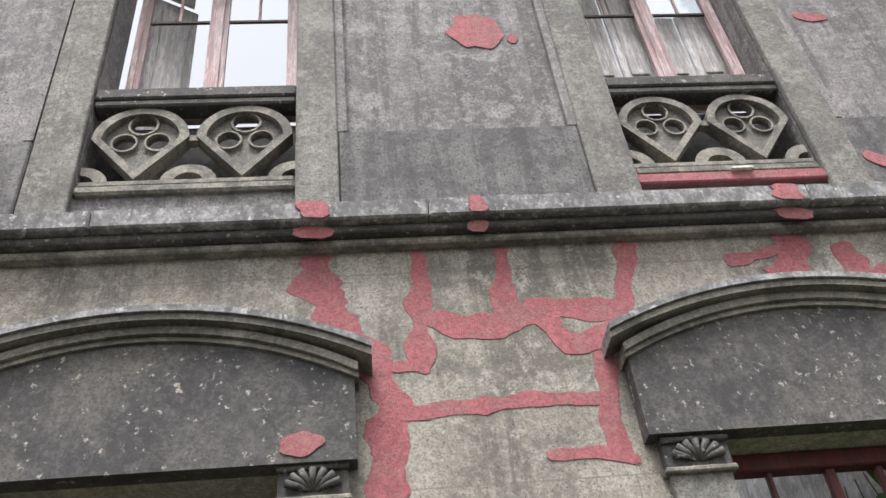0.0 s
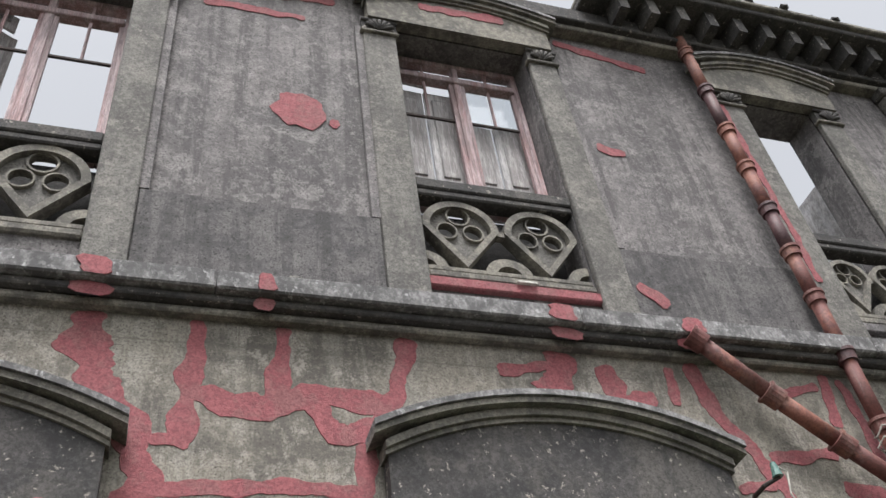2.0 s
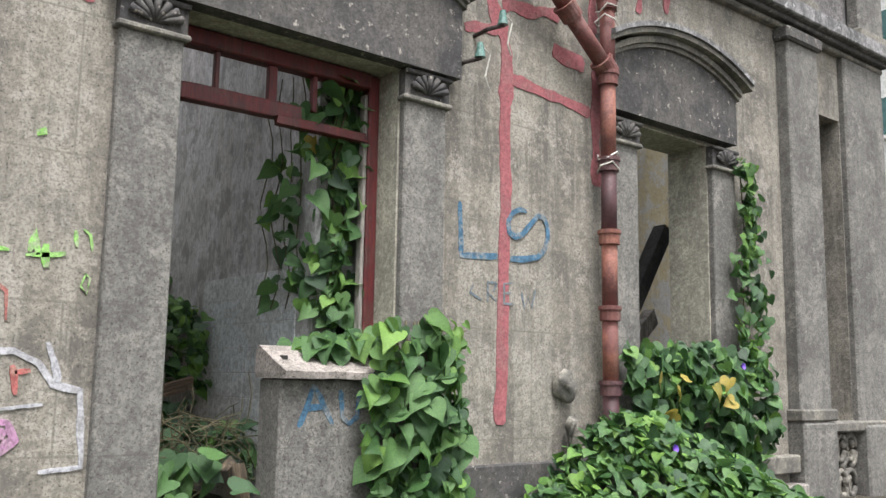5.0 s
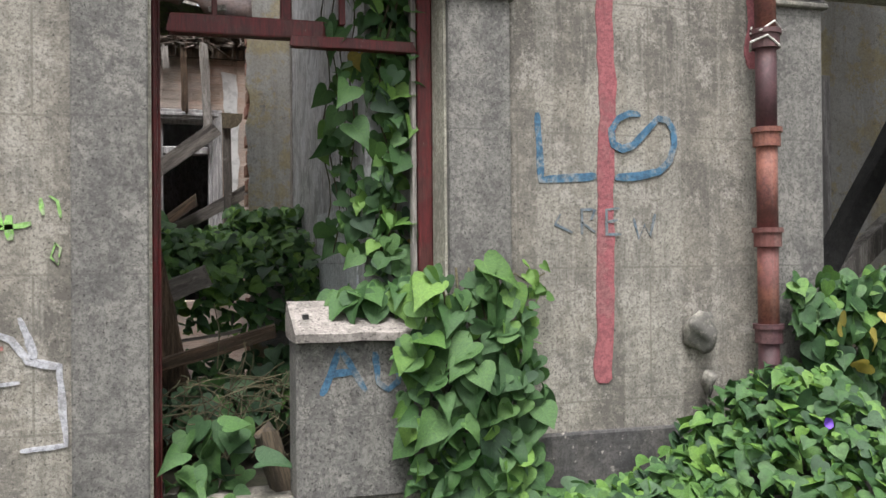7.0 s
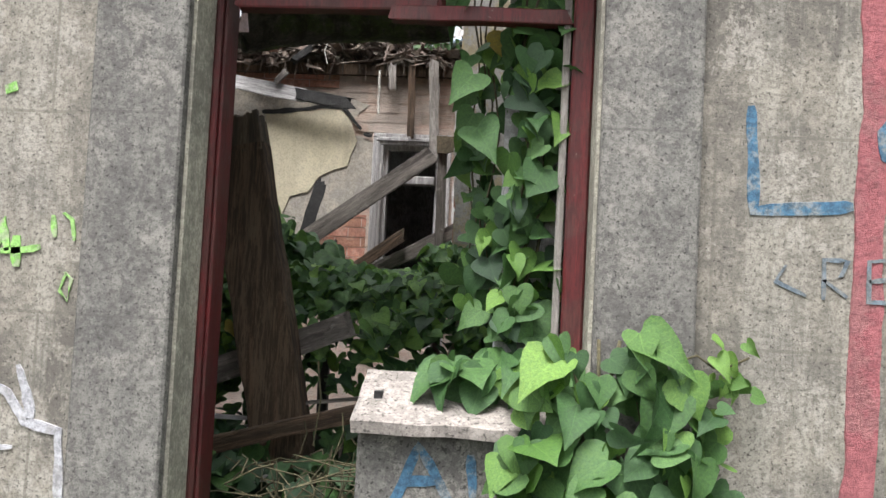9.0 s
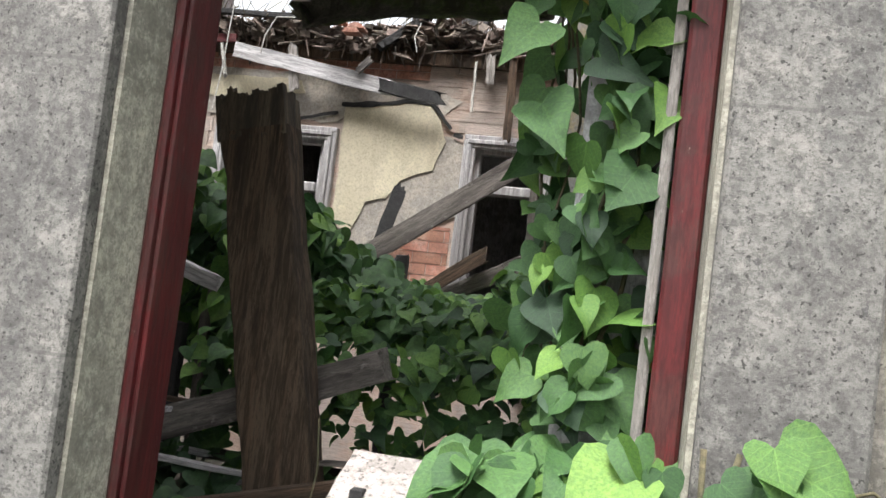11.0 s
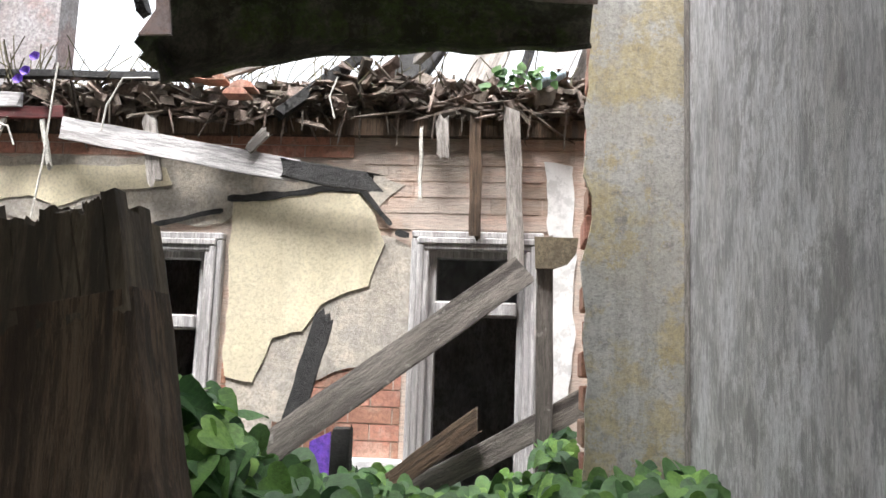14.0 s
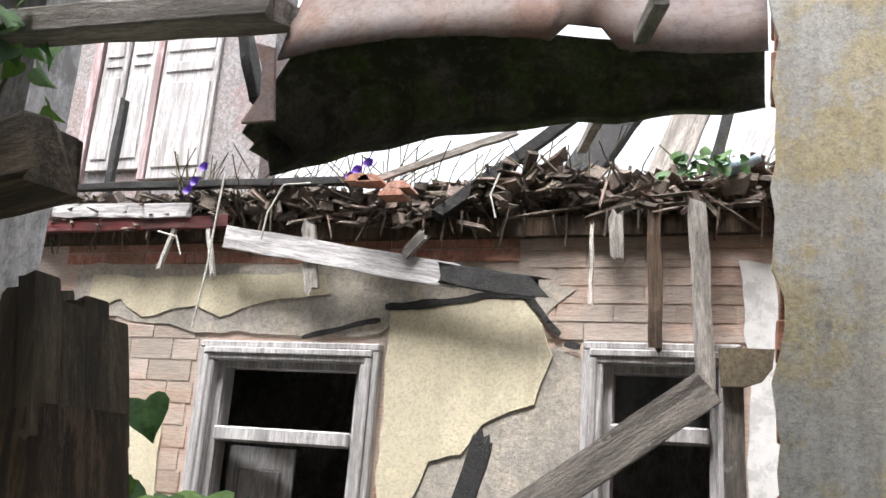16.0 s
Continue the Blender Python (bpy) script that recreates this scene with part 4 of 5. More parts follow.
part("hole", bx(0.038, 0.064, 0.03, 0.065, 1.055, 1.098), CHAR, block)
for k, pts in enumerate(([(0.109, 0.745), (0.191, 0.945), (0.308, 0.755)], [(0.140, 0.838), (0.264, 0.842)], [(0.35, 0.93), (0.362, 0.79), (0.41, 0.755), (0.46, 0.79), (0.47, 0.92)])):
    part("spray_stroke", smear(bmesh.new(), pts, 0.03, -0.0225 - 0.001 * k, 0.3, thick=0.002), BLUE, block)

# ---- third ground opening, balusters and dark timbers ----
bal = thing("low_balustrade", "low mossy cement balustrade with scroll balusters under ivy", "balustrade", "ground floor balustrades")
part("top_rail", bx(2.76, 3.64, -0.02, 0.14, 0.99, 1.06, bevel=0.015), MOULD, bal)
part("bottom_rail", bx(2.76, 3.64, -0.02, 0.14, 0.45, 0.56, bevel=0.015), MOULD, bal)


def scroll(parent, cx, z0, z1, y, r=0.022):
    """A pair of scrolls, one above the other."""
    h = (z1 - z0) / 4
    pts = [(cx + h * (1 - 0.55 * i / 20) * cos(radians(270 - 26 * i)) * 0.8, y, z0 + h + h * (1 - 0.55 * i / 20) * sin(radians(270 - 26 * i))) for i in range(21)]
    part("scroll", tube(bmesh.new(), pts, r, 8), MOULD, parent, smooth=True)
    pts = [(cx - h * (1 - 0.55 * i / 20) * cos(radians(270 - 26 * i)) * 0.8, y, z0 + 3 * h + h * (1 - 0.55 * i / 20) * sin(radians(270 - 26 * i))) for i in range(21)]
    part("scroll", tube(bmesh.new(), pts, r, 8), MOULD, parent, smooth=True)


for i in range(5):
    scroll(bal, 2.87 + 0.165 * i, 0.56, 0.99, 0.06)
bal2 = thing("low_balustrade", "terrace balustrade with paired cement scrolls by the corner", "balustrade", "ground floor balustrades")
part("top_rail", bx(5.21, 9.2, -0.12, 0.08, 0.60, 0.69, bevel=0.015), MOULD, bal2)
part("bottom_rail", bx(5.21, 9.2, -0.12, 0.08, -0.1, 0.0, bevel=0.015), MOULD, bal2)
part("pedestal", bx(5.74, 6.56, -0.15, 0.36, -0.75, 0.655, bevel=0.02), PILASTER, bal2)
part("pedestal", bx(4.68, 5.21, -0.15, 0.36, -0.75, 0.695, bevel=0.02), PILASTER, bal2)
part("base_wall", bx(5.21, 9.2, -0.10, 0.06, -0.9, -0.1), STUCCO, bal2)
for i in range(3):
    scroll(bal2, 5.31 + 0.16 * i, 0.0, 0.60, -0.02, 0.026)
for i in range(12):
    scroll(bal2, 6.72 + 0.2 * i, 0.0, 0.60, -0.02, 0.026)
solo("fallen_beam", plank(bmesh.new(), (3.25, 0.75, 1.0), (4.15, 0.80, 2.30), 0.13, 0.13, side=(1, 0, -0.6)), CHAR, "black charred beam leaning inside the window", "beam")
solo("fallen_beam", plank(bmesh.new(), (3.1, 0.7, 0.9), (4.1, 0.9, 1.55), 0.10, 0.14), GREY_WOOD, "splintered grey timber fallen inside the window", "beam")
d1 = thing("door_1", "pale blue-grey panelled door in the ruined side room", "door", kind="structure")
part("door_leaf", bx(3.95, 4.50, 1.93, 1.985, 0.4, 2.75, bevel=0.006), WHITE_WOOD, d1)
for a, b in ((0.55, 1.2), (1.3, 1.9), (2.0, 2.6)):
    part("door_panel", bx(4.03, 4.42, 1.915, 1.932, a, b, bevel=0.008), WHITE_WOOD, d1)

# ---- rooms behind the street wall ----
tagged(finish("floor", bx(-9, 6.5, 0.36, 9, -0.4, 0.25), SOIL), "rubble-strewn earth floor of the roofless rooms", "floor", kind="structure")
tagged(finish("wall_cross", bx(0.40, 0.72, 0.37, 2.899, 0.25, 4.3), GREY_WALL), "grey and white peeling cross wall of the room", "wall", kind="structure")
tagged(finish("wall_side_room", bx(0.72, 6.5, 2.0, 2.2, 0.25, 4.0), PALE_WALL), "mottled plaster back wall of the side room", "wall", kind="structure")
# back wall and deck are added to make the left opening dark
tagged(finish("wall_left_room", bx(-9, -2.3, 2.6, 2.8, 0.25, 3.95), GREY_WALL), "grey peeling back wall added to close the left room", "wall", kind="structure")
tagged(finish("ceiling", bx(-9, -2.2, 0.37, 2.8, 3.8, 3.95), DARK_WOOD), "dark wooden deck added to keep sky light out of the left room", "ceiling", kind="structure")

# stub of wall with toothed bricks and peeling plaster
stub = tagged(finish("wall_stub", bx(0.115, 0.72, 2.9, 3.14, 0.25, 4.3), RED_BRICK), "broken wall end with bare bricks and peeling plaster", "wall", kind="structure")
out = [(0.399, 0.3), (0.399, 4.28)]
for i in range(54):
    z = 4.28 - i * 0.075
    out.append((0.07 + 0.035 * noise.noise(Vector((z * 5, 0, 3))) + 0.02 * noise.noise(Vector((z * 17, 2, 0))), z))
part("plaster_skin", slab(bmesh.new(), out, 2.868, 2.8985), PALE_WALL, stub, "pale plaster with yellow stains and torn edge")
for i in range(34):
    z = 0.4 + i * 0.112
    ln = 0.10 + 0.05 * random.random()
    if random.random() < 0.22:
        continue
    part("brick", bx(0.115 - ln * 0.35, 0.1148, 2.91 + 0.01 * random.random(), 3.13, z, z + 0.085, bevel=0.005), RED_BRICK, stub)
part("plaster_line", bx(0.382, 0.398, 2.856, 2.8675, 0.3, 4.2), GREY_WOOD, stub)

# white wall tiles on the cross wall
tiles = thing("tile_panel", "white glazed wall tiles remaining on the cross wall", "tiles", kind="structure")
for i in range(10):
    for j in range(8):
        y0, z0 = 1.76 - 0.152 * (i + 1), 1.62 - 0.152 * (j + 1)
        if y0 < 0.40:
            continue
        part("tile", bx(0.391, 0.3995, y0, y0 + 0.149, z0, z0 + 0.149, bevel=0.002), TILE, tiles)

# ---- back wall with two windows ----
before = set(scene.objects)
FY = 4.0
W1 = (-2.36, -1.42, 1.15, 2.49)
W2 = (-0.495, 0.135, 0.9, 2.52)
wall_back = tagged(finish("wall_back", wall_grid(-5.5, 0.95, 0.25, 3.0, FY, FY + 0.2, [W1, W2]), BRICK), "hollow clay brick wall with crumbling yellow plaster", "wall", kind="structure")


def brick_field(x0, x1, z0, z1, bw, bh, m, y, chance=1.0):
    z, r = z0, 0
    while z < z1 - 0.01:
        x = x0 - (bw / 2 if r % 2 else 0)
        while x < x1 - 0.01:
            a, b = max(x, x0), min(x + bw, x1)
            mid = (a + b) / 2
            clear = not any(w[0] < b and a < w[1] and w[2] < z + bh and z < w[3] for w in (W1, W2))
            if b - a > 0.03 and clear and random.random() < chance:
                part("brick", bx(a + 0.004, b - 0.004, y - 0.004 - 0.003 * random.random(), FY - 0.0005, z + 0.003, min(z + bh, z1) - 0.003), m, wall_back)
            x += bw
        z += bh
        r += 1


brick_field(-0.75, 0.28, 2.53, 2.98, 0.25, 0.075, BRICK, FY)
brick_field(-3.3, -2.4, 1.6, 2.6, 0.25, 0.10, BRICK, FY)
brick_field(-1.40, -0.52, 1.50, 1.90, 0.21, 0.075, RED_BRICK, FY)
brick_field(-3.3, -0.8, 2.86, 2.98, 0.25, 0.06, RED_BRICK, FY)


def plaster(name, outline, m, y0, label=""):
    """A sheet of plaster left on the wall, with an uneven broken edge."""
    o = []
    for (a, b), (c, d) in zip(outline, outline[1:] + outline[:1]):
        k = max(1, int(sqrt((c - a) ** 2 + (d - b) ** 2) / 0.04))
        for i in range(k):
            x, z = a + (c - a) * i / k, b + (d - b) * i / k
            q = Vector((x * 8, z * 8, y0))
            o.append((x + 0.022 * noise.noise(q), z + 0.022 * noise.noise(q + Vector((9, 3, 1)))))
    return part(name, slab(bmesh.new(), o, y0, FY - 0.0006), m, wall_back, label)


plaster("render_coat", [(-1.38, 2.50), (-0.62, 2.50), (-0.50, 2.44), (-0.50, 1.98), (-0.62, 1.92), (-0.78, 1.90), (-0.95, 1.82), (-1.08, 1.62), (-1.38, 1.78)], RENDER, FY - 0.011)
plaster("render_coat", [(-3.2, 2.86), (-0.95, 2.84), (-0.55, 2.74), (-0.70, 2.60), (-1.0, 2.66), (-1.36, 2.60), (-1.45, 2.53), (-2.3, 2.53), (-3.2, 2.62)], RENDER, FY - 0.010)
plaster("yellow_plaster", [(-1.395, 2.64), (-1.2, 2.66), (-0.95, 2.70), (-0.76, 2.70), (-0.68, 2.60), (-0.63, 2.45), (-0.70, 2.27), (-0.92, 2.17), (-1.0, 2.05), (-1.15, 2.02), (-1.24, 1.82), (-1.385, 1.84)], YELLOW, FY - 0.019, "intact sheet of pale yellow plaster")
plaster("yellow_plaster", [(-3.1, 2.80), (-1.75, 2.80), (-1.70, 2.72), (-2.05, 2.68), (-2.3, 2.60), (-2.45, 2.66), (-2.75, 2.60), (-2.9, 2.68), (-3.1, 2.6)], YELLOW, FY - 0.016)
plaster("yellow_plaster", [(-5.0, 2.5), (-3.3, 2.55), (-2.55, 2.1), (-2.5, 1.6), (-2.55, 0.9), (-5.0, 0.9)], YELLOW, FY - 0.015)
plaster("white_plaster", [(0.13, 2.86), (0.27, 2.84), (0.285, 2.1), (0.26, 1.5), (0.15, 1.55), (0.17, 2.5)], WHITE_PAINT, FY - 0.012)
plaster("render_coat", [(-1.37, 1.80), (-1.15, 1.80), (-1.13, 1.55), (-1.30, 1.50)], RENDER, FY - 0.009)
crack = bmesh.new()
smear(crack, [(-1.83, 2.515), (-1.62, 2.56), (-1.437, 2.60)], 0.02, FY - 0.024, 0.5, thick=0.005)
smear(crack, [(-1.42, 2.655), (-1.2, 2.675), (-0.966, 2.715), (-0.76, 2.715), (-0.67, 2.62), (-0.60, 2.545)], 0.026, FY - 0.024, 0.6, thick=0.005)
smear(crack, [(-0.58, 2.51), (-0.51, 2.50)], 0.032, FY - 0.024, 0.3, thick=0.005)
part("crack", crack, CHAR, wall_back, "wide black crack above the plaster")
part("white_ledge", bx(-1.40, -0.50, FY - 0.05, FY + 0.05, 1.40, 1.50, bevel=0.01), WHITE_PAINT, wall_back)


def door_window(name, label, o, trans, leaf):
    x0, x1, z0, z1 = o
    w = thing(name, label, "window", kind="structure")
    t = 0.085
    for k, (d, yy) in enumerate(((0.0, 0.045), (0.03, 0.06), (0.055, 0.05))):
        a0, a1, b1 = x0 + d, x1 - d, z1 - d
        e = 0.032
        part("architrave", bx(a0, a0 + e, FY - yy, FY + 0.02, z0, b1 - e, bevel=0.006), WHITE_WOOD, w)
        part("architrave", bx(a1 - e, a1, FY - yy, FY + 0.02, z0, b1 - e, bevel=0.006), WHITE_WOOD, w)
        part("architrave", bx(a0, a1, FY - yy - 0.003, FY + 0.02, b1 - e, b1, bevel=0.006), WHITE_WOOD, w)
    i0, i1, iz = x0 + t, x1 - t, z1 - t
    part("inner_frame", bx(i0, i0 + 0.035, FY, FY + 0.09, z0, iz), WHITE_WOOD, w)
    part("inner_frame", bx(i1 - 0.035, i1, FY, FY + 0.09, z0, iz), WHITE_WOOD, w)
    part("inner_frame", bx(i0 + 0.035, i1 - 0.035, FY, FY + 0.09, iz - 0.03, iz), WHITE_WOOD, w)
    part("transom", bx(i0 + 0.035, i1 - 0.035, FY - 0.03, FY + 0.08, trans, trans + 0.065, bevel=0.008), WHITE_WOOD, w)
    if leaf:
        s = shutter(w, i0 + 0.03, i0 + 0.36, z0 + 0.1, trans - 0.01, FY + 0.14, 12)
    return w


door_window("window_5", "white-painted wooden window with transom in the yellow wall", W1, 2.045, True)
w6 = door_window("window_6", "white-painted wooden doorway with glazed transom light", W2, 2.14, False)
p = part("pane", bx(-0.36, 0.0, FY + 0.03, FY + 0.034, 2.21, 2.40), GLASS, w6)
p.visible_shadow = False

# dark room behind the back wall
for nm, a in (("wall_rear", (-5.5, 0.95, 6.6, 6.8, 0.25, 3.0)), ("wall_rear_side", (-5.5, -5.3, 4.2, 6.6, 0.25, 3.0)), ("wall_rear_east", (0.75, 0.95, 4.2, 6.6, 0.25, 3.0))):
    tagged(finish(nm, bx(*a), GREY_WALL), "dim sooty plaster wall of the rear room", "wall", kind="structure")
tagged(finish("roof_deck", bx(-5.5, 0.95, 3.95, 6.8, 2.96, 3.04), DARK_WOOD), "sagging rotten roof deck over the rear room", "roof", kind="structure")

# rear upper wall with shuttered window, far behind
tagged(finish("wall_upper_rear", bx(-10, -3.95, 6.62, 6.9, 3.0, 8.6), mat("peeling_whitewash", (0.28, 0.27, 0.275), (0.23, 0.205, 0.205), 3.0, c3=(0.26, 0.15, 0.135), s3=1.6, a3=0.6,
       streak=(0.28, 0.24, 0.225), sa=0.4, fine=40)), "whitewashed pink-stained wall of the rear upper storey", "wall", kind="structure")
w7 = thing("window_7", "pale blue panelled shutters on the rear upper wall", "window", kind="structure")
for x0, x1, z0 in ((-5.81, -5.53, 4.4), (-5.49, -5.20, 4.4), (-5.11, -4.50, 4.3)):
    s = part("shutter", bx(x0, x1, 6.575, 6.619, z0, 6.3, bevel=0.008), WHITE_WOOD, w7)
    for a, b in ((z0 + 0.1, z0 + 0.9), (z0 + 1.0, 5.4), (5.5, 6.2)):
        part("raised_panel", bx(x0 + 0.05, x1 - 0.05, 6.56, 6.576, a, b, bevel=0.008), WHITE_WOOD, s)
part("window_frame", bx(-5.93, -5.84, 6.56, 6.62, 4.3, 6.4), PINK_WOOD, w7)
part("window_frame", bx(-5.19, -5.12, 6.56, 6.62, 4.3, 6.4), PINK_WOOD, w7)

# ---- collapsed roof rubble on the back wall ----
verts, faces = [], []


def shard(c, d, ln, w, h):
    d, s, u = basis(d)
    a = random.random() * pi
    s, u = s * cos(a) + u * sin(a), u * cos(a) - s * sin(a)
    k = len(verts)
    for t in (-0.5, 0.5):
        for p, q in ((-1, -1), (1, -1), (1, 1), (-1, 1)):
            j = 1 + 0.35 * random.uniform(-1, 1)
            verts.append(c + d * ln * t * j + s * p * w * 0.5 * j + u * q * h * 0.5 * j)
    faces.extend([tuple(k + i for i in f) for f in ((0, 1, 2, 3), (7, 6, 5, 4), (0, 4, 5, 1), (1, 5, 6, 2), (2, 6, 7, 3), (3, 7, 4, 0))])


def pile_top(x):
    return 0.17 + 0.09 * noise.noise(Vector((x * 1.7, 0, 0))) + (0.07 if -0.9 < x < -0.1 else 0)


for i in range(3800):
    x = random.uniform(-3.6, 0.45)
    y = 3.88 + abs(random.gauss(0, 0.5))
    z = 3.03 + random.random() ** 0.8 * pile_top(x) * max(0.25, 1 - 0.25 * (y - 3.7)) - 0.06 * (y < 3.9) * random.random()
    d = Vector((random.uniform(-1, 1), random.uniform(-0.7, 0.7), random.gauss(0, 0.22)))
    r = random.random()
    if r < 0.45:
        shard(Vector((x, y, z)), d, random.uniform(0.08, 0.28), 0.012, 0.010)
    elif r < 0.85:
        shard(Vector((x, y, z)), d, random.uniform(0.05, 0.16), random.uniform(0.03, 0.07), 0.014)
    else:
        shard(Vector((x, y, z)), d, random.uniform(0.03, 0.07), 0.04, 0.03)
for i in range(50):
    x = random.uniform(-3.4, 0.3)
    shard(Vector((x, random.uniform(3.84, 3.94), 2.99)), Vector((random.gauss(0, 0.35), 0.1, -1)), random.uniform(0.05, 0.17), 0.008, 0.006)
me = bpy.data.meshes.new("roof_rubble")
me.from_pydata([tuple(v) for v in verts], [], faces)
me.materials.append(DEBRIS)
tagged(new("roof_rubble", me), "heap of broken roof slats, straw and tile on the wall head", "rubble", kind="stuff")


roof_wreck = thing("collapsed_roof", "collapsed roof timbers, boards and charred rafters on the wall head", "roof wreck")


def wreck(name, p0, p1, w, h, m, label, side=None, rough=0.008, jag=0.03, n=9):
    return along(name, p0, p1, w, h, rough, jag, n, side, m, roof_wreck, label)


def timber(name, p0, p1, w, h, m, label, side=None, rough=0.008, jag=0.03, group="fallen timbers", n=9):
    return tagged(along(name, p0, p1, w, h, rough, jag, n, side, m), label, "timber", group)


wreck("white_board", (-2.25, 3.86, 2.955), (-1.05, 3.87, 2.765), 0.022, 0.105, WHITE_WOOD, "white-painted fascia board hanging off the roof edge", side=(0, 1, 0))
wreck("charred_board", (-1.10, 3.86, 2.775), (-0.67, 3.87, 2.715), 0.03, 0.085, CHAR, "burnt end of a fascia board hanging off the roof", side=(0, 1, 0), jag=0.06)
wreck("red_fascia", (-3.4, 3.87, 3.02), (-2.25, 3.87, 3.03), 0.03, 0.06, RED_WOOD, "dark red fascia strip under the roof edge", side=(0, 1, 0))
wreck("white_board", (-3.3, 3.85, 3.10), (-2.45, 3.85, 3.08), 0.02, 0.07, WHITE_WOOD, "weathered white board along the roof edge", side=(0, 1, 0))
wreck("charred_pole", (-3.3, 3.86, 3.225), (-1.45, 3.87, 3.20), 0.04, 0.035, CHAR, "thin black burnt pole lying along the roof rubble")
wreck("charred_rafter", (-1.15, 3.84, 3.02), (-0.42, 4.1, 3.68), 0.06, 0.05, CHAR, "burnt black rafter sticking out of the rubble")
wreck("charred_rafter", (-0.75, 4.2, 3.1), (-0.30, 4.5, 3.9), 0.20, 0.05, CHAR, "broad burnt plank standing in the rubble", side=(1, 0, 0.3))
wreck("leaning_board", (-0.30, 4.3, 3.1), (-0.02, 4.5, 3.9), 0.17, 0.03, GREY_WOOD, "wide grey board leaning on the rubble", side=(1, 0, 0))
wreck("leaning_board", (-0.07, 4.35, 3.1), (0.12, 4.4, 3.8), 0.04, 0.05, CHAR, "narrow burnt post leaning on the rubble")
wreck("leaning_board", (0.02, 4.3, 3.08), (0.34, 4.4, 3.75), 0.14, 0.03, WHITE_WOOD, "whitewashed board leaning on the rubble", side=(1, 0, 0))
wreck("leaning_board", (0.30, 4.45, 3.05), (0.62, 4.5, 3.9), 0.30, 0.03, GREY_WOOD, "dark grey boards leaning behind the rubble", side=(1, 0, 0))
wreck("charred_stub", (-1.55, 3.8, 3.15), (-0.85, 4.0, 3.45), 0.03, 0.03, GREY_WOOD, "thin grey branch lying on the rubble")
wreck("bamboo_pole", (-0.448, 3.55, 3.174), (0.018, 2.05, 2.886), 0.034, 0.034, GREY_WOOD, "pale wooden pole leaning against the sheet", rough=0.003)
for x, z0, z1, w, m, dx in ((-1.80, 3.00, 2.70, 0.07, GREY_WOOD, 0.05), (-0.36, 3.02, 2.86, 0.06, GREY_WOOD, 0.01), (-0.20, 3.05, 2.50, 0.055, DARK_WOOD, 0.01), (-0.03, 3.06, 2.33, 0.075, GREY_WOOD, 0.035), (-2.35, 3.0, 2.78, 0.02, CORD, 0.05),
                            (-2.55, 3.0, 2.80, 0.02, CORD, -0.06), (-0.455, 2.97, 2.66, 0.015, CORD, 0.0)):
    wreck("hanging_slat", (x, 3.87, z0), (x + dx, 3.88, z1), w, 0.02, m, "splintered slat hanging from the collapsed roof", side=(1, 0, 0))
wreck("broken_chip", (-1.28, 3.84, 2.86), (-1.20, 3.84, 2.94), 0.05, 0.02, GREY_WOOD, "broken grey wood chip caught on the board", side=(1, 0, 0))
for pts in ([(-2.28, 3.84, 3.26), (-2.285, 3.83, 3.1), (-2.30, 3.83, 2.8), (-2.335, 3.83, 2.52)], [(-1.80, 3.84, 3.19), (-1.93, 3.82, 3.18), (-2.0, 3.82, 3.05), (-2.02, 3.825, 2.93)],
            [(-0.87, 3.84, 3.2), (-0.9, 3.82, 3.1), (-0.87, 3.82, 3.0)], [(-2.62, 3.84, 2.98), (-2.50, 3.83, 2.95), (-2.46, 3.83, 2.86)]):
    part("white_cord", tube(bmesh.new(), pts, 0.005, 6), CORD, roof_wreck, "loose white cord dangling over the wall")
for x, z in ((-1.50, 3.15), (-1.44, 3.145), (-1.30, 3.11), (-1.33, 3.08)):
    bm = bmesh.new()
    slab(bm, [(x + 0.06 * cos(a), z + 0.035 * sin(a)) for a in [pi * i / 8 for i in range(9)]], 3.82, 3.72)
    solo("roof_tile", bm, RED_BRICK, "broken orange clay roof tile on the rubble", "roof tile", "broken roof tiles")
bm = tube(bmesh.new(), [(0.08, 3.87, 3.19), (0.17, 3.87, 3.22), (0.20, 3.87, 3.23), (0.22, 3.87, 3.235)], 0.036, 10, taper=0.016)
solo("plastic_bottle", bm, PLASTIC, "crumpled pale blue plastic bottle on the rubble", "bottle", smooth=True)

# the whole back part, brought to its true width and place
for ob in [o for o in scene.objects if o not in before and o.parent is None]:
    ob.scale = (0.945, 1, 1)
    ob.location = (-0.17, 0, 0.09)

# ---- curled sheet hanging across the room ----
sheet = thing("sagging_sheet", "rusted pink sheet with mossy curled underside hanging overhead", "metal sheet")
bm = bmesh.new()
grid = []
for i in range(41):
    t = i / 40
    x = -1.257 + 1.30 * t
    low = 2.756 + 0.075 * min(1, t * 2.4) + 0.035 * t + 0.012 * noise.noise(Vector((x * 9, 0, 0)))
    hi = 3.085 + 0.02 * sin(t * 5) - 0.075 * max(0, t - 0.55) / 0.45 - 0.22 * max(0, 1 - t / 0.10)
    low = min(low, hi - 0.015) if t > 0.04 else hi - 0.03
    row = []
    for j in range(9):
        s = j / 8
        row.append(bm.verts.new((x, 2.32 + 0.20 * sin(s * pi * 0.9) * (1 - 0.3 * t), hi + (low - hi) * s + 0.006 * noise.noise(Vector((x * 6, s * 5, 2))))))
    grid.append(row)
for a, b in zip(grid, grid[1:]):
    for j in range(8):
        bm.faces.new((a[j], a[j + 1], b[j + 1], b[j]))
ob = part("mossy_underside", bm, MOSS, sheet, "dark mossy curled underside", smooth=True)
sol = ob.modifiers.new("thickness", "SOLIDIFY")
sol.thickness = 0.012
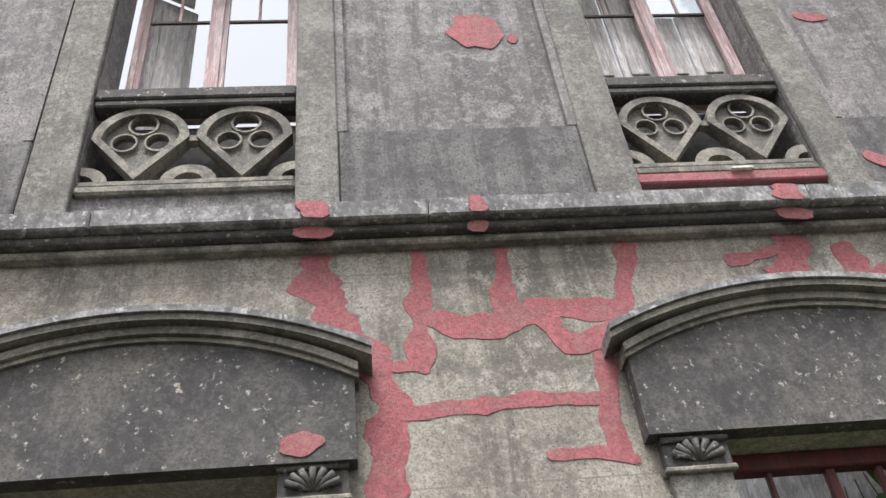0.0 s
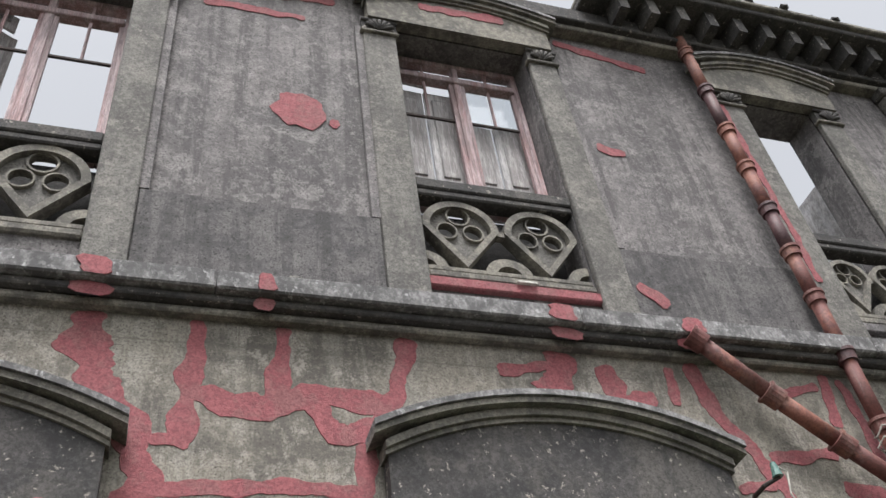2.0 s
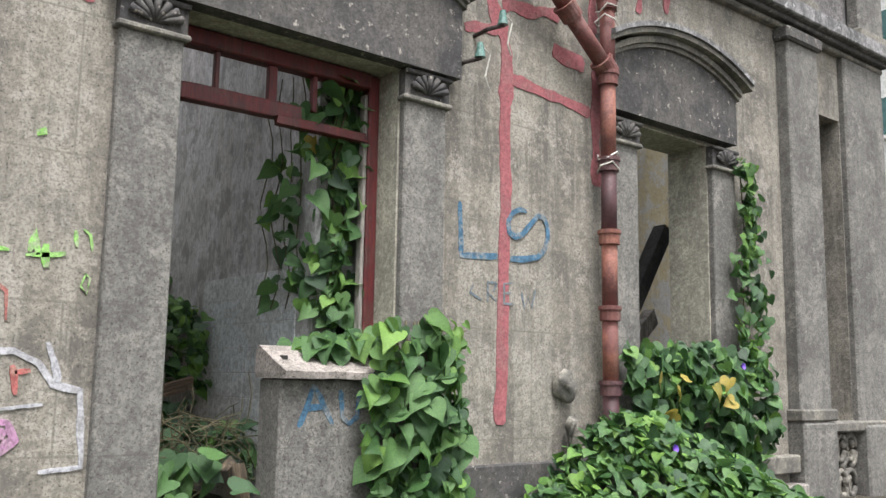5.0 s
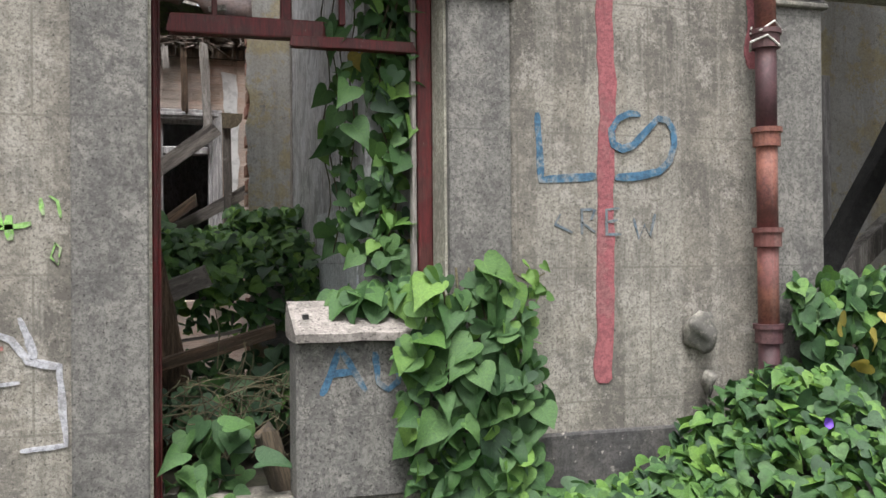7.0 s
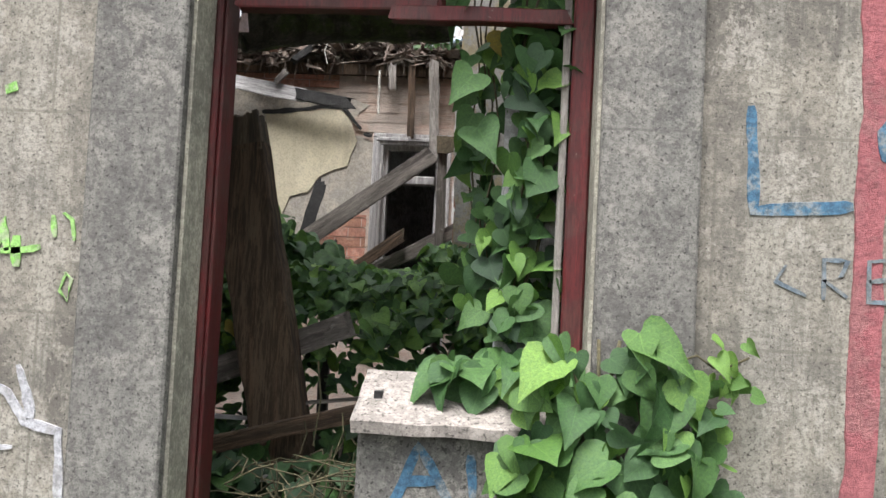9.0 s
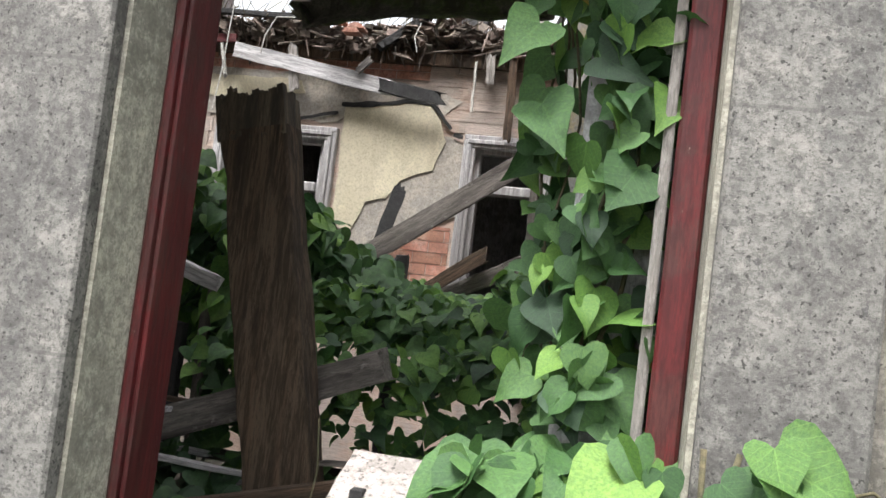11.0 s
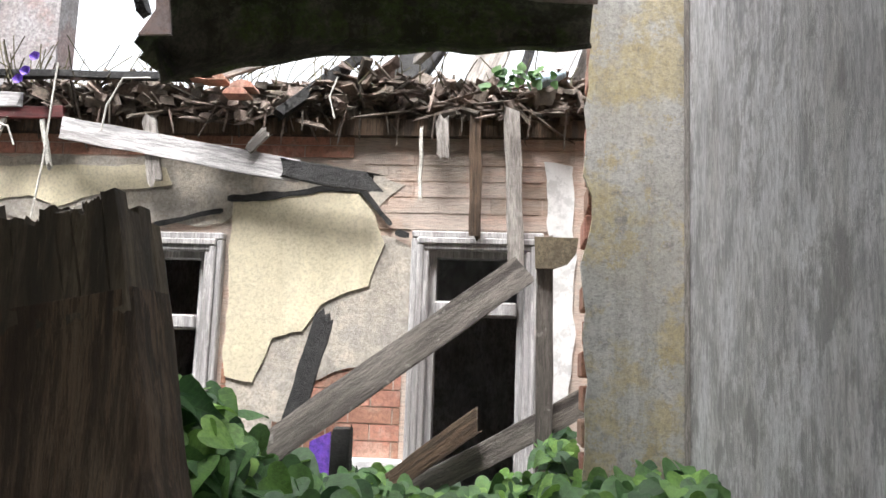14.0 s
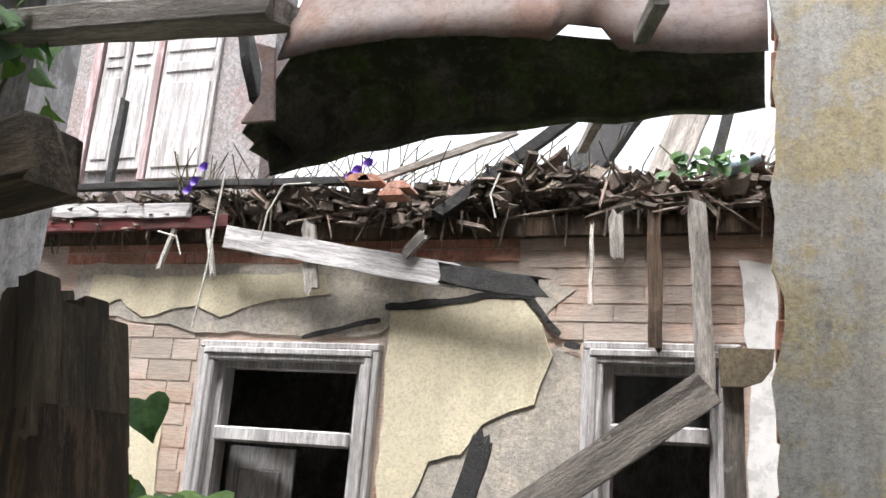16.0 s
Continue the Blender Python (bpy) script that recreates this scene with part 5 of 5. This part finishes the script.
bm = bmesh.new()
grid = []
for i in range(31):
    t = i / 30
    x = -1.15 + 1.20 * t
    lowz = 3.045 + 0.02 * sin(t * 5) + 0.01 * noise.noise(Vector((x * 14, 1, 0))) - 0.075 * max(0, t - 0.55) / 0.45 + 0.05 * (-0.42 < x < -0.28)
    grid.append([bm.verts.new((x, 2.28 + 0.22 * s, lowz + 0.55 * s + 0.01 * sin(s * 9 + t * 7))) for s in [k / 5 for k in range(6)]])
for a, b in zip(grid, grid[1:]):
    for j in range(5):
        bm.faces.new((a[j], a[j + 1], b[j + 1], b[j]))
ob = part("rusted_face", bm, RUST_SHEET, sheet, "pink rust-stained sheet face", smooth=True)
sol = ob.modifiers.new("thickness", "SOLIDIFY")
sol.thickness = 0.008
bm = slab(bmesh.new(), [(-1.20, 3.08), (-1.14, 3.06), (-1.13, 2.96), (-1.117, 2.86), (-1.21, 2.858), (-1.165, 2.93), (-1.17, 3.01)], 2.24, 2.252)
part("torn_flap", bm, RUST_SHEET, sheet)
timber("ceiling_beam", (-2.5, 2.28, 3.245), (-1.16, 2.28, 3.192), 0.10, 0.082, GREY_WOOD, "grey weathered beam spanning the room under the sky", side=(0, 1, 0))
part("charred_stick", plank(bmesh.new(), (-1.345, 2.4, 3.21), (-1.27, 2.4, 2.99), 0.055, 0.03), CHAR, sheet)
timber("charred_pole", (-4.18, 5.2, 3.0), (-4.15, 5.2, 4.45), 0.05, 0.05, CHAR, "thin black pole standing before the rear wall")

# ---- post and fallen timbers in the room ----
post = thing("rotten_post", "thick dark rotten wooden post leaning in the opening", "post")
part("shaft", plank(bmesh.new(), (-0.435, 1.25, 0.25), (-0.82, 1.25, 2.03), 0.25, 0.16, 0.012, 0.01, 22, side=(1, 0, 0.2)), DARK_WOOD, post)
bm = bmesh.new()
for i in range(11):
    for j in range(4):
        x, y = -0.115 + 0.023 * i, -0.06 + 0.04 * j
        top = 0.165 + 0.035 * noise.noise(Vector((i * 0.7, j * 0.9, 4))) + random.uniform(-0.02, 0.012)
        plank(bm, (-0.818 + x, 1.25 + y, 2.0 + x * 0.2), (-0.818 + x - 0.21 * top, 1.25 + y, 2.0 + x * 0.2 + top), 0.024, 0.042, 0.004, 0.012, 5, (1, 0, 0.2), (i * 3.1, j * 5.3, 1.0))
tagged(part("splintered_top", bm, POST_END, post, "pale splintered post top"), kind="stuff")
timber("diagonal_board", (-0.135, 3.35, 2.365), (-1.06, 3.25, 1.66), 0.03, 0.115, FALLEN_WOOD, "grey weathered board propped diagonally across the room", side=(0, 1, 0))
timber("diagonal_board", (0.11, 3.35, 1.885), (-0.56, 3.3, 1.51), 0.03, 0.095, FALLEN_WOOD, "lower grey board fallen across the room", side=(0, 1, 0))
timber("diagonal_board", (-0.305, 3.27, 1.79), (-0.72, 3.22, 1.47), 0.03, 0.08, DARK_WOOD, "short splintered brown board on the fallen boards", side=(0, 1, 0), jag=0.06)
timber("upright_board", (-0.035, 3.29, 1.0), (-0.055, 3.29, 2.47), 0.062, 0.03, FALLEN_WOOD, "narrow upright board with peeling paint", side=(1, 0, 0))
solo("angle_bracket", slab(bmesh.new(), [(-0.094, 2.478), (0.067, 2.476), (0.060, 2.42), (0.03, 2.38), (-0.02, 2.362), (-0.088, 2.36)], 3.24, 3.265), mat("tan_board", (0.19, 0.155, 0.10), (0.13, 0.11, 0.075), 9.0, fine=80), "brown curved bracket board nailed to the upright", "bracket")
timber("charred_roof_board", (-1.005, 3.86, 2.17), (-1.16, 3.84, 1.55), 0.09, 0.02, CHAR, "scaly burnt board standing against the yellow wall", side=(1, 0, 0), jag=0.08)
timber("charred_post", (-0.80, 3.4, 0.3), (-0.805, 3.4, 1.745), 0.07, 0.07, CHAR, "black burnt post behind the boards")
solo("purple_cloth", slab(bmesh.new(), [(-0.94, 1.69), (-0.86, 1.73), (-0.86, 1.54), (-0.94, 1.50)], 3.45, 3.47), FLOWER, "small purple cloth scrap hanging by the post", "cloth")
timber("white_rail", (-1.66, 1.5, 1.66), (-1.04, 1.5, 1.47), 0.05, 0.06, WHITE_WOOD, "white moulded rail fallen in the ivy", side=(0, 1, 0))
timber("fallen_beam", (-1.32, 1.42, 0.84), (-0.30, 1.45, 1.25), 0.08, 0.12, FALLEN_WOOD, "long grey beam lying across the rubble", side=(0, 1, 0))
timber("fallen_beam", (-1.2, 0.95, 0.62), (0.05, 1.1, 0.95), 0.06, 0.07, DARK_WOOD, "dark beam lying low in the rubble")
timber("stake", (-1.19, 1.8, 0.4), (-1.21, 1.8, 1.5), 0.045, 0.03, FALLEN_WOOD, "narrow grey stake standing in the ivy", side=(1, 0, 0))
timber("stake", (-1.30, 1.75, 0.4), (-1.29, 1.75, 1.28), 0.05, 0.05, CHAR, "burnt stake standing in the ivy")
timber("rotten_stump", (-0.02, 0.28, 0.25), (-0.10, 0.26, 0.55), 0.10, 0.09, POST_END, "weathered stump of a post at the opening", jag=0.05)
for i in range(9):
    a = Vector((random.uniform(-1.6, -0.3), random.uniform(0.9, 1.8), random.uniform(0.4, 1.0)))
    timber("fallen_lath", a, a + Vector((random.uniform(0.3, 0.7), random.uniform(-0.2, 0.2), random.uniform(-0.12, 0.16))), 0.045, 0.018, random.choice((FALLEN_WOOD, WHITE_WOOD, DARK_WOOD)), "broken wooden slat lying in the rubble", group="broken slats", n=5)
bm = bmesh.new()
for i in range(150):
    a = Vector((random.uniform(-0.5, 0.1), random.uniform(0.3, 0.8), random.uniform(0.35, 0.8)))
    d = Vector((random.gauss(0, 0.07), random.gauss(0, 0.04), random.gauss(0.02, 0.06)))
    tube(bm, [a, a + d + Vector((0.02, 0, 0.02)), a + 2 * d], 0.003, 4, cap=False)
solo("dry_twigs", bm, STEM, "tangle of dry dead twigs behind the block", "twigs", kind="stuff")

# ---- far buildings beyond the corner ----
far_b = thing("apartment_building", "white apartment building with teal windows in the distance", "building")
part("wall", bx(26, 34, -6, 24, -1, 15.5), WHITE_PAINT, far_b)
part("roof", bx(25.6, 34.4, -6.4, 24.4, 15.5, 15.9, bevel=0.05), ROOF_TILE, far_b)
for fl in range(5):
    for k in range(9):
        z, y = 3.1 + 2.85 * fl, -3.6 + 2.95 * k
        w = part("window", bx(25.93, 26.0, y, y + 1.9, z, z + 1.2), TEAL, far_b)
        part("window_frame", bx(25.9, 25.95, y + 0.9, y + 0.98, z, z + 1.2), IRON, w)
        part("sill", bx(25.85, 26.0, y - 0.1, y + 2.0, z - 0.12, z - 0.02), WHITE_PAINT, w)


# ---- vines ----
LEAF_V = [(0, 0, 0), (0, -.30, -.03), (0, -.62, -.04), (0, -1, -.12)]
for sgn in (1, -1):
    LEAF_V += [(sgn * .13, .09, .015), (sgn * .34, .13, .035), (sgn * .52, .03, .05), (sgn * .60, -.16, .05), (sgn * .53, -.40, .03), (sgn * .36, -.63, .0), (sgn * .15, -.83, -.05)]
LEAF_F = [(0, 4, 5), (0, 5, 6), (0, 6, 7, 1), (1, 7, 8), (1, 8, 9, 2), (2, 9, 10), (2, 10, 3), (0, 12, 11), (0, 13, 12), (0, 1, 14, 13), (1, 15, 14), (1, 2, 16, 15), (2, 17, 16), (2, 3, 17)]


def leaf_uv(me):
    """The leaf's own flat coordinates, for its veins."""
    uv = me.uv_layers.new(name="leaf")
    for lp in me.loops:
        x, y, _ = LEAF_V[lp.vertex_index % len(LEAF_V)]
        uv.data[lp.index].uv = (x, y)


def leaf_mesh(name, m, fold, droop):
    me = bpy.data.meshes.new(name)
    me.from_pydata([(x * (1 - 0.15 * fold), y, z * (1 + 2.5 * fold) - droop * y * y * 0.35 + 0.04 * fold * sin(9 * y + 3 * x)) for x, y, z in LEAF_V], [], LEAF_F)
    for p in me.polygons:
        p.use_smooth = True
    me.materials.append(m)
    leaf_uv(me)
    return me


LEAVES = {k: [leaf_mesh("leaf", m, f, d) for f, d in ((0.2, 0.2), (0.8, 0.5), (1.3, 0.9))] for k, m in
          (("mid", LEAF), ("light", LEAF_LIGHT), ("dark", LEAF_DARK), ("yellow", LEAF_YELLOW))}


def leaf_pose(p, n, size, roll=0.85, tip=Vector((0, 0, -1))):
    """Where a leaf sits: its upper face along n, its tip hanging."""
    z = (n + Vector((random.gauss(0, .6), random.gauss(0, .4), random.gauss(0.3, .6)))).normalized()
    y = -(tip + Vector((random.gauss(0, roll), random.gauss(0, roll * .6), random.gauss(0, roll * .5))))
    y = (y - z * y.dot(z)).normalized()
    x = y.cross(z)
    return Matrix.Translation(p) @ Matrix((x, y, z)).transposed().to_4x4() @ Matrix.Diagonal((size, size, size, 1))


def pick(mix_):
    r = random.random()
    for k, v in mix_:
        if r < v:
            return k
        r -= v
    return mix_[0][0]


def add_leaf(vine, m, kind):
    ob = new("leaf", random.choice(LEAVES[kind]))
    ob.matrix_world = m
    ob.parent = vine
    return ob


def foliage(parent, name, poses, m):
    """Many leaves too small to pick apart, joined."""
    base = np.array([(x, y, z, 1.0) for x, y, z in LEAF_V])
    vs, fs = [], []
    for i, q in enumerate(poses):
        bend = base.copy()
        f = random.random()
        bend[:, 2] = bend[:, 2] * (1 + 2.5 * f) - 0.3 * random.random() * bend[:, 1] ** 2
        vs.append((bend @ np.array(q).T)[:, :3])
        fs += [tuple(k + i * len(LEAF_V) for k in f_) for f_ in LEAF_F]
    me = bpy.data.meshes.new(name)
    me.from_pydata(np.concatenate(vs).tolist(), [], fs)
    for p in me.polygons:
        p.use_smooth = True
    me.materials.append(m)
    leaf_uv(me)
    ob = new(name, me)
    ob.parent = parent
    return tagged(ob, kind="stuff")


def stems(parent, runs, r=0.006):
    for pts in runs:
        part("stem", tube(bmesh.new(), pts, r, 6), STEM, parent, smooth=True)


OUT = Vector((0, -1, 0.25))

# curtain of ivy hanging down the right jamb
vine = thing("hanging_vine", "green heart-leaved vine hanging down the red window jamb", "vine", "vines")
stems(vine, [[(0.50 + 0.05 * sin(i * 1.1 + k), 0.30 + 0.03 * cos(i + k), 2.72 - 0.145 * i) for i in range(11)] for k in range(4)])
for i in range(230):
    t = random.random()
    z = 2.70 - 1.42 * t
    wid = 0.13 + 0.04 * sin(t * 9)
    x = 0.50 - 0.02 * t + random.gauss(0, wid * 0.55) + 0.03 * sin(t * 14)
    x = min(max(x, 0.27), 0.60)
    y = random.uniform(0.27, 0.42) if x < 0.42 else random.uniform(0.18, 0.38)
    n = Vector((-0.35 if x < 0.45 else 0.1, -1, 0.35))
    add_leaf(vine, leaf_pose(Vector((x, y, z)), n, random.uniform(0.055, 0.118)), pick((("mid", .62), ("light", .22), ("dark", .15), ("yellow", .01))))
for p, s in (((0.20, 0.25, 2.47), 0.14), ((0.27, 0.2, 2.42), 0.15), ((0.29, 0.2, 2.15), 0.13), ((0.31, 0.25, 1.98), 0.14), ((0.54, 0.2, 1.84), 0.13), ((0.55, 0.2, 2.25), 0.14), ((0.29, 0.15, 2.56), 0.15)):
    add_leaf(vine, leaf_pose(Vector(p), OUT, s, 0.7), "mid")

# inner strands of the same vine, along the cross wall
stems(vine, [[(0.36 - 0.03 * k + 0.02 * sin(i * 1.3 + k), 0.48 + 0.08 * k + 0.03 * cos(i), 2.75 - 0.125 * i) for i in range(12)] for k in range(4)], 0.004)
for i in range(38):
    y = random.uniform(0.42, 0.70)
    x = min(0.375, 0.33 - 0.06 * (y - 0.42) / 0.28 + random.gauss(0.02, 0.035))
    add_leaf(vine, leaf_pose(Vector((x, y, random.uniform(1.42, 2.32))), Vector((-0.3, -1, 0.3)), random.uniform(0.06, 0.12)), pick((("mid", .65), ("light", .25), ("dark", .10))))

# vine over the parapet block and down the wall
vine = thing("creeping_vine", "dense bright green vine spilling over the parapet block", "vine", "vines")
stems(vine, [[(0.62 + 0.06 * k + 0.04 * sin(i + k), -0.08 - 0.02 * i * (i < 4), 1.30 - 0.13 * i) for i in range(9)] for k in range(5)])
stems(vine, [[(0.95 + 0.05 * i, -0.08, 1.25 + 0.02 * sin(i * 2)) for i in range(5)]], 0.004)
for i in range(360):
    t = random.random()
    z = 1.33 - 1.25 * t ** 0.9
    half = 0.20 + 0.14 * sin(min(1, t * 1.6 + 0.12) * pi * 0.72)
    cx = 0.76 + 0.05 * t
    x = cx + random.uniform(-1, 1) * half
    y = -0.09 - 0.16 * sin(min(1, t + 0.15) * pi * 0.8) * (1 - ((x - cx) / (half + 0.05)) ** 2) * random.uniform(0.1, 1.2)
    y = min(y, -0.10 if x < 0.72 else -0.07)
    n = Vector(((x - cx) * 0.9, -1, 0.5))
    add_leaf(vine, leaf_pose(Vector((x, y, z)), n, random.choice((0.05, 0.07, 0.08, 0.09, 0.10, 0.12, 0.15)) * random.uniform(0.85, 1.1)), pick((("mid", .66), ("light", .24 if t < 0.4 else .10), ("dark", .14), ("yellow", .005))))
for i in range(75):
    x = random.uniform(0.10, 0.72)
    p = Vector((x, random.uniform(0.02, 0.34), 1.12 + 0.12 * random.random() * (0.4 + x)))
    if (x < 0.26 and p.y < 0.16) or x < 0.2:
        continue
    add_leaf(vine, leaf_pose(p, Vector((-0.15, -0.6, 0.9)), random.uniform(0.10, 0.17), 0.8, Vector((-0.6, -0.5, -0.4))), pick((("mid", .8), ("light", .15), ("dark", .05))))
for i in range(14):
    add_leaf(vine, leaf_pose(Vector((random.uniform(0.9, 1.17), -0.07, random.uniform(1.16, 1.32))), OUT, random.uniform(0.04, 0.07)), "light")

# ivy mounds inside the room
room = thing("ivy_mound", "dark green ivy mound over rubble inside the room", "ivy", "vines")
poses = {"mid": [], "dark": [], "light": []}
for i in range(3600):
    x = random.uniform(-1.15, 0.38)
    y = random.uniform(1.55, 3.5)
    if x > 0.05 and y > 2.85:
        continue
    top = 1.50 + 0.10 * noise.noise(Vector((x * 2.2, y * 1.6, 0))) + 0.16 * (x > -0.05) * (y > 2.3) - 0.10 * (y < 1.8) + 0.06 * (y - 2.2)
    z = top - abs(random.gauss(0, 0.09)) - (0.35 * random.random() if y < 1.75 else 0)
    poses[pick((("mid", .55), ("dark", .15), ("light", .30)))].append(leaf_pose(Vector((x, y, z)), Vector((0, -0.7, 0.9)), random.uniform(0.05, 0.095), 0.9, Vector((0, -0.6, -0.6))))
for i in range(950):
    t = random.random()
    x = -1.90 + 0.80 * t + random.gauss(0, 0.11)
    y = 2.0 + random.uniform(-0.2, 0.3)
    z = 2.34 - 0.75 * t - abs(random.gauss(0, 0.16)) - 0.55 * random.random() ** 2
    poses[pick((("mid", .52), ("dark", .14), ("light", .34)))].append(leaf_pose(Vector((x, y, z)), Vector((0.2, -0.9, 0.6)), random.uniform(0.07, 0.125), 0.7))
for i in range(420):
    t = random.random()
    x, y = -1.22 + 0.8 * t + random.gauss(0, 0.07), 2.2 + random.uniform(-0.15, 0.25)
    z = 1.95 - 0.45 * t - abs(random.gauss(0, 0.08))
    poses[pick((("mid", .6), ("dark", .2), ("light", .2)))].append(leaf_pose(Vector((x, y, z)), Vector((0.1, -0.8, 0.7)), random.uniform(0.075, 0.13), 0.7))
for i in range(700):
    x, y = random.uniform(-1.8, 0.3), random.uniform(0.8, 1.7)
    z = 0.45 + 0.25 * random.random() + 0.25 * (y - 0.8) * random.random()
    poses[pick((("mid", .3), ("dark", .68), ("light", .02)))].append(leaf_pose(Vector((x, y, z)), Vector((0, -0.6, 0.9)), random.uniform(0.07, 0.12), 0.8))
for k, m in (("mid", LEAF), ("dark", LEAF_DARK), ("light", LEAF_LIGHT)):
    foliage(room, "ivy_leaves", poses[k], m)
for i in range(16):
    add_leaf(room, leaf_pose(Vector((random.uniform(-1.6, 0.3), random.uniform(1.5, 1.9), random.uniform(1.15, 1.32))), OUT, 0.10), "yellow" if i % 5 == 0 else "light")
for i in range(34):
    p = Vector((random.uniform(-0.50, -0.12), random.uniform(0.12, 0.40), random.uniform(0.25, 0.62)))
    add_leaf(room, leaf_pose(p, Vector((0, -0.7, 0.8)), random.uniform(0.09, 0.16), 0.6), pick((("mid", .8), ("dark", .2))))

# ivy on the third opening and climbing strand
side = thing("climbing_vine", "vine with yellowing leaves over the low balustrade", "vine", "vines")
stems(side, [[(3.97 + 0.02 * sin(i), -0.09, 0.6 + 0.2 * i) for i in range(11)]])
poses = {"mid": [], "dark": [], "light": []}
for i in range(620):
    x = random.uniform(2.45, 4.10)
    t = random.random()
    hgt = (0.62 if x < 3.3 else 1.0) + 0.1 * noise.noise(Vector((x * 3, 0, 0)))
    z = 1.27 - hgt * t
    y = -0.12 - 0.16 * random.random() * sin(t * pi * 0.8 + 0.3)
    poses[pick((("mid", .62), ("dark", .26), ("light", .12)))].append(leaf_pose(Vector((x, y, z)), OUT, random.uniform(0.07, 0.13)))
for i in range(210):
    z = random.uniform(1.1, 2.75)
    w = 0.11 if z < 2.0 else 0.06
    poses[pick((("mid", .6), ("dark", .15), ("light", .25)))].append(leaf_pose(Vector((4.00 + random.gauss(0, w), -0.09 - 0.08 * random.random(), z)), OUT, random.uniform(0.05, 0.10)))
for k, m in (("mid", LEAF), ("dark", LEAF_DARK), ("light", LEAF_LIGHT)):
    foliage(side, "ivy_leaves", poses[k], m)
for i in range(7):
    add_leaf(side, leaf_pose(Vector((random.uniform(2.55, 3.5), -0.31, random.uniform(0.75, 1.1))), OUT, random.uniform(0.09, 0.13)), "yellow")

# ground cover at the foot of the wall
cover = thing("ground_ivy", "low leafy ground cover against the foot of the wall", "ground cover")
poses = {"mid": [], "dark": [], "light": []}
for i in range(4200):
    x = random.uniform(0.75, 3.9)
    y = random.uniform(-1.5, -0.1)
    mound = 0.62 * math.exp(-((x - 2.35) / 0.62) ** 2) * min(1, 1.2 + y * 0.5) + 0.14 + 0.10 * math.exp(-((x - 1.1) / 0.3) ** 2)
    z = ground_z(x, y) + mound * (0.55 + 0.45 * random.random() ** 0.5) + 0.05 * noise.noise(Vector((x * 3, y * 3, 1)))
    poses[pick((("mid", .55), ("dark", .15), ("light", .30)))].append(leaf_pose(Vector((x, y, z)), Vector((0, -0.5, 1)), random.uniform(0.05, 0.095), 1.0, Vector((0, -0.6, -0.4))))
for i in range(500):
    x, y = random.uniform(-2.2, 0.8), random.uniform(-0.9, -0.1)
    poses["mid"].append(leaf_pose(Vector((x, y, ground_z(x, y) + 0.02 + 0.12 * random.random())), Vector((0, -0.5, 1)), random.uniform(0.05, 0.10), 1.0, Vector((0, -0.6, -0.4))))
for k, m in (("mid", LEAF), ("dark", LEAF_DARK), ("light", LEAF_LIGHT)):
    foliage(cover, "small_leaves", poses[k], m)

# vine and flowers on the beams overhead
overhead = thing("overhead_vine", "vine with violet flowers growing over the broken beam", "vine", "vines")
for i in range(46):
    add_leaf(overhead, leaf_pose(Vector((random.uniform(-2.22, -1.94), random.uniform(2.15, 2.4), random.uniform(2.86, 3.3))), OUT, random.uniform(0.06, 0.11)), pick((("mid", .6), ("light", .4))))
stems(overhead, [[(-2.14, 2.3, 2.8), (-2.08, 2.28, 3.0), (-2.02, 2.3, 3.25)]])
timber("broken_log", (-2.45, 2.3, 2.70), (-1.84, 2.3, 2.82), 0.22, 0.20, POST_END, "pale rotten log end overhanging the room")


def flower(p, n=Vector((0, -1, 0.2)), r=0.024):
    f = thing("violet_flower", "violet trumpet flower on the vine", "flower", "violet flowers")
    q = Vector(n).to_track_quat("Z", "Y").to_matrix()
    bm = bmesh.new()
    c = bm.verts.new(Vector(p) - q @ Vector((0, 0, r * 1.2)))
    ring = [bm.verts.new(Vector(p) + q @ Vector((r * (1 + 0.12 * (i % 2)) * cos(pi * i / 5), r * (1 + 0.12 * (i % 2)) * sin(pi * i / 5), 0))) for i in range(10)]
    for i in range(10):
        bm.faces.new((c, ring[i], ring[(i + 1) % 10]))
    part("petals", bm, FLOWER, f, smooth=True)


for p in ((2.17, -0.75, 0.62), (3.55, -0.33, 1.12), (-2.06, 2.12, 3.18), (-1.95, 2.12, 3.06), (-2.46, 3.8, 3.30), (-2.42, 3.8, 3.37), (-2.49, 3.8, 3.26), (-1.63, 3.8, 3.32), (-1.58, 3.8, 3.35), (-1.66, 3.8, 3.29), (-1.14, 1.98, 1.86), (-1.06, 1.98, 1.76)):
    flower(p)
bm = bmesh.new()
for i in range(130):
    a = Vector((random.choice((random.gauss(-2.5, 0.12), random.gauss(-1.65, 0.2), random.uniform(-1.3, 0.1))), random.uniform(3.8, 4.2), 3.26))
    d = Vector((random.gauss(0, 0.05), random.gauss(0, 0.04), random.uniform(0.05, 0.13)))
    tube(bm, [a, a + d, a + 2 * d + Vector((0.02, 0, -0.01))], 0.003, 4, cap=False)
solo("dry_stalks", bm, STEM, "thin dry weed stalks growing on the rubble", "weeds", kind="stuff")
poses = [leaf_pose(Vector((random.gauss(-0.17, 0.07), 3.72, random.uniform(3.2, 3.29))), OUT, random.uniform(0.03, 0.05), 1.0, Vector((0, 0, 1))) for i in range(28)]
weeds = thing("grass_tuft", "small green weed tuft on the roof rubble", "weeds")
foliage(weeds, "small_leaves", poses, LEAF)
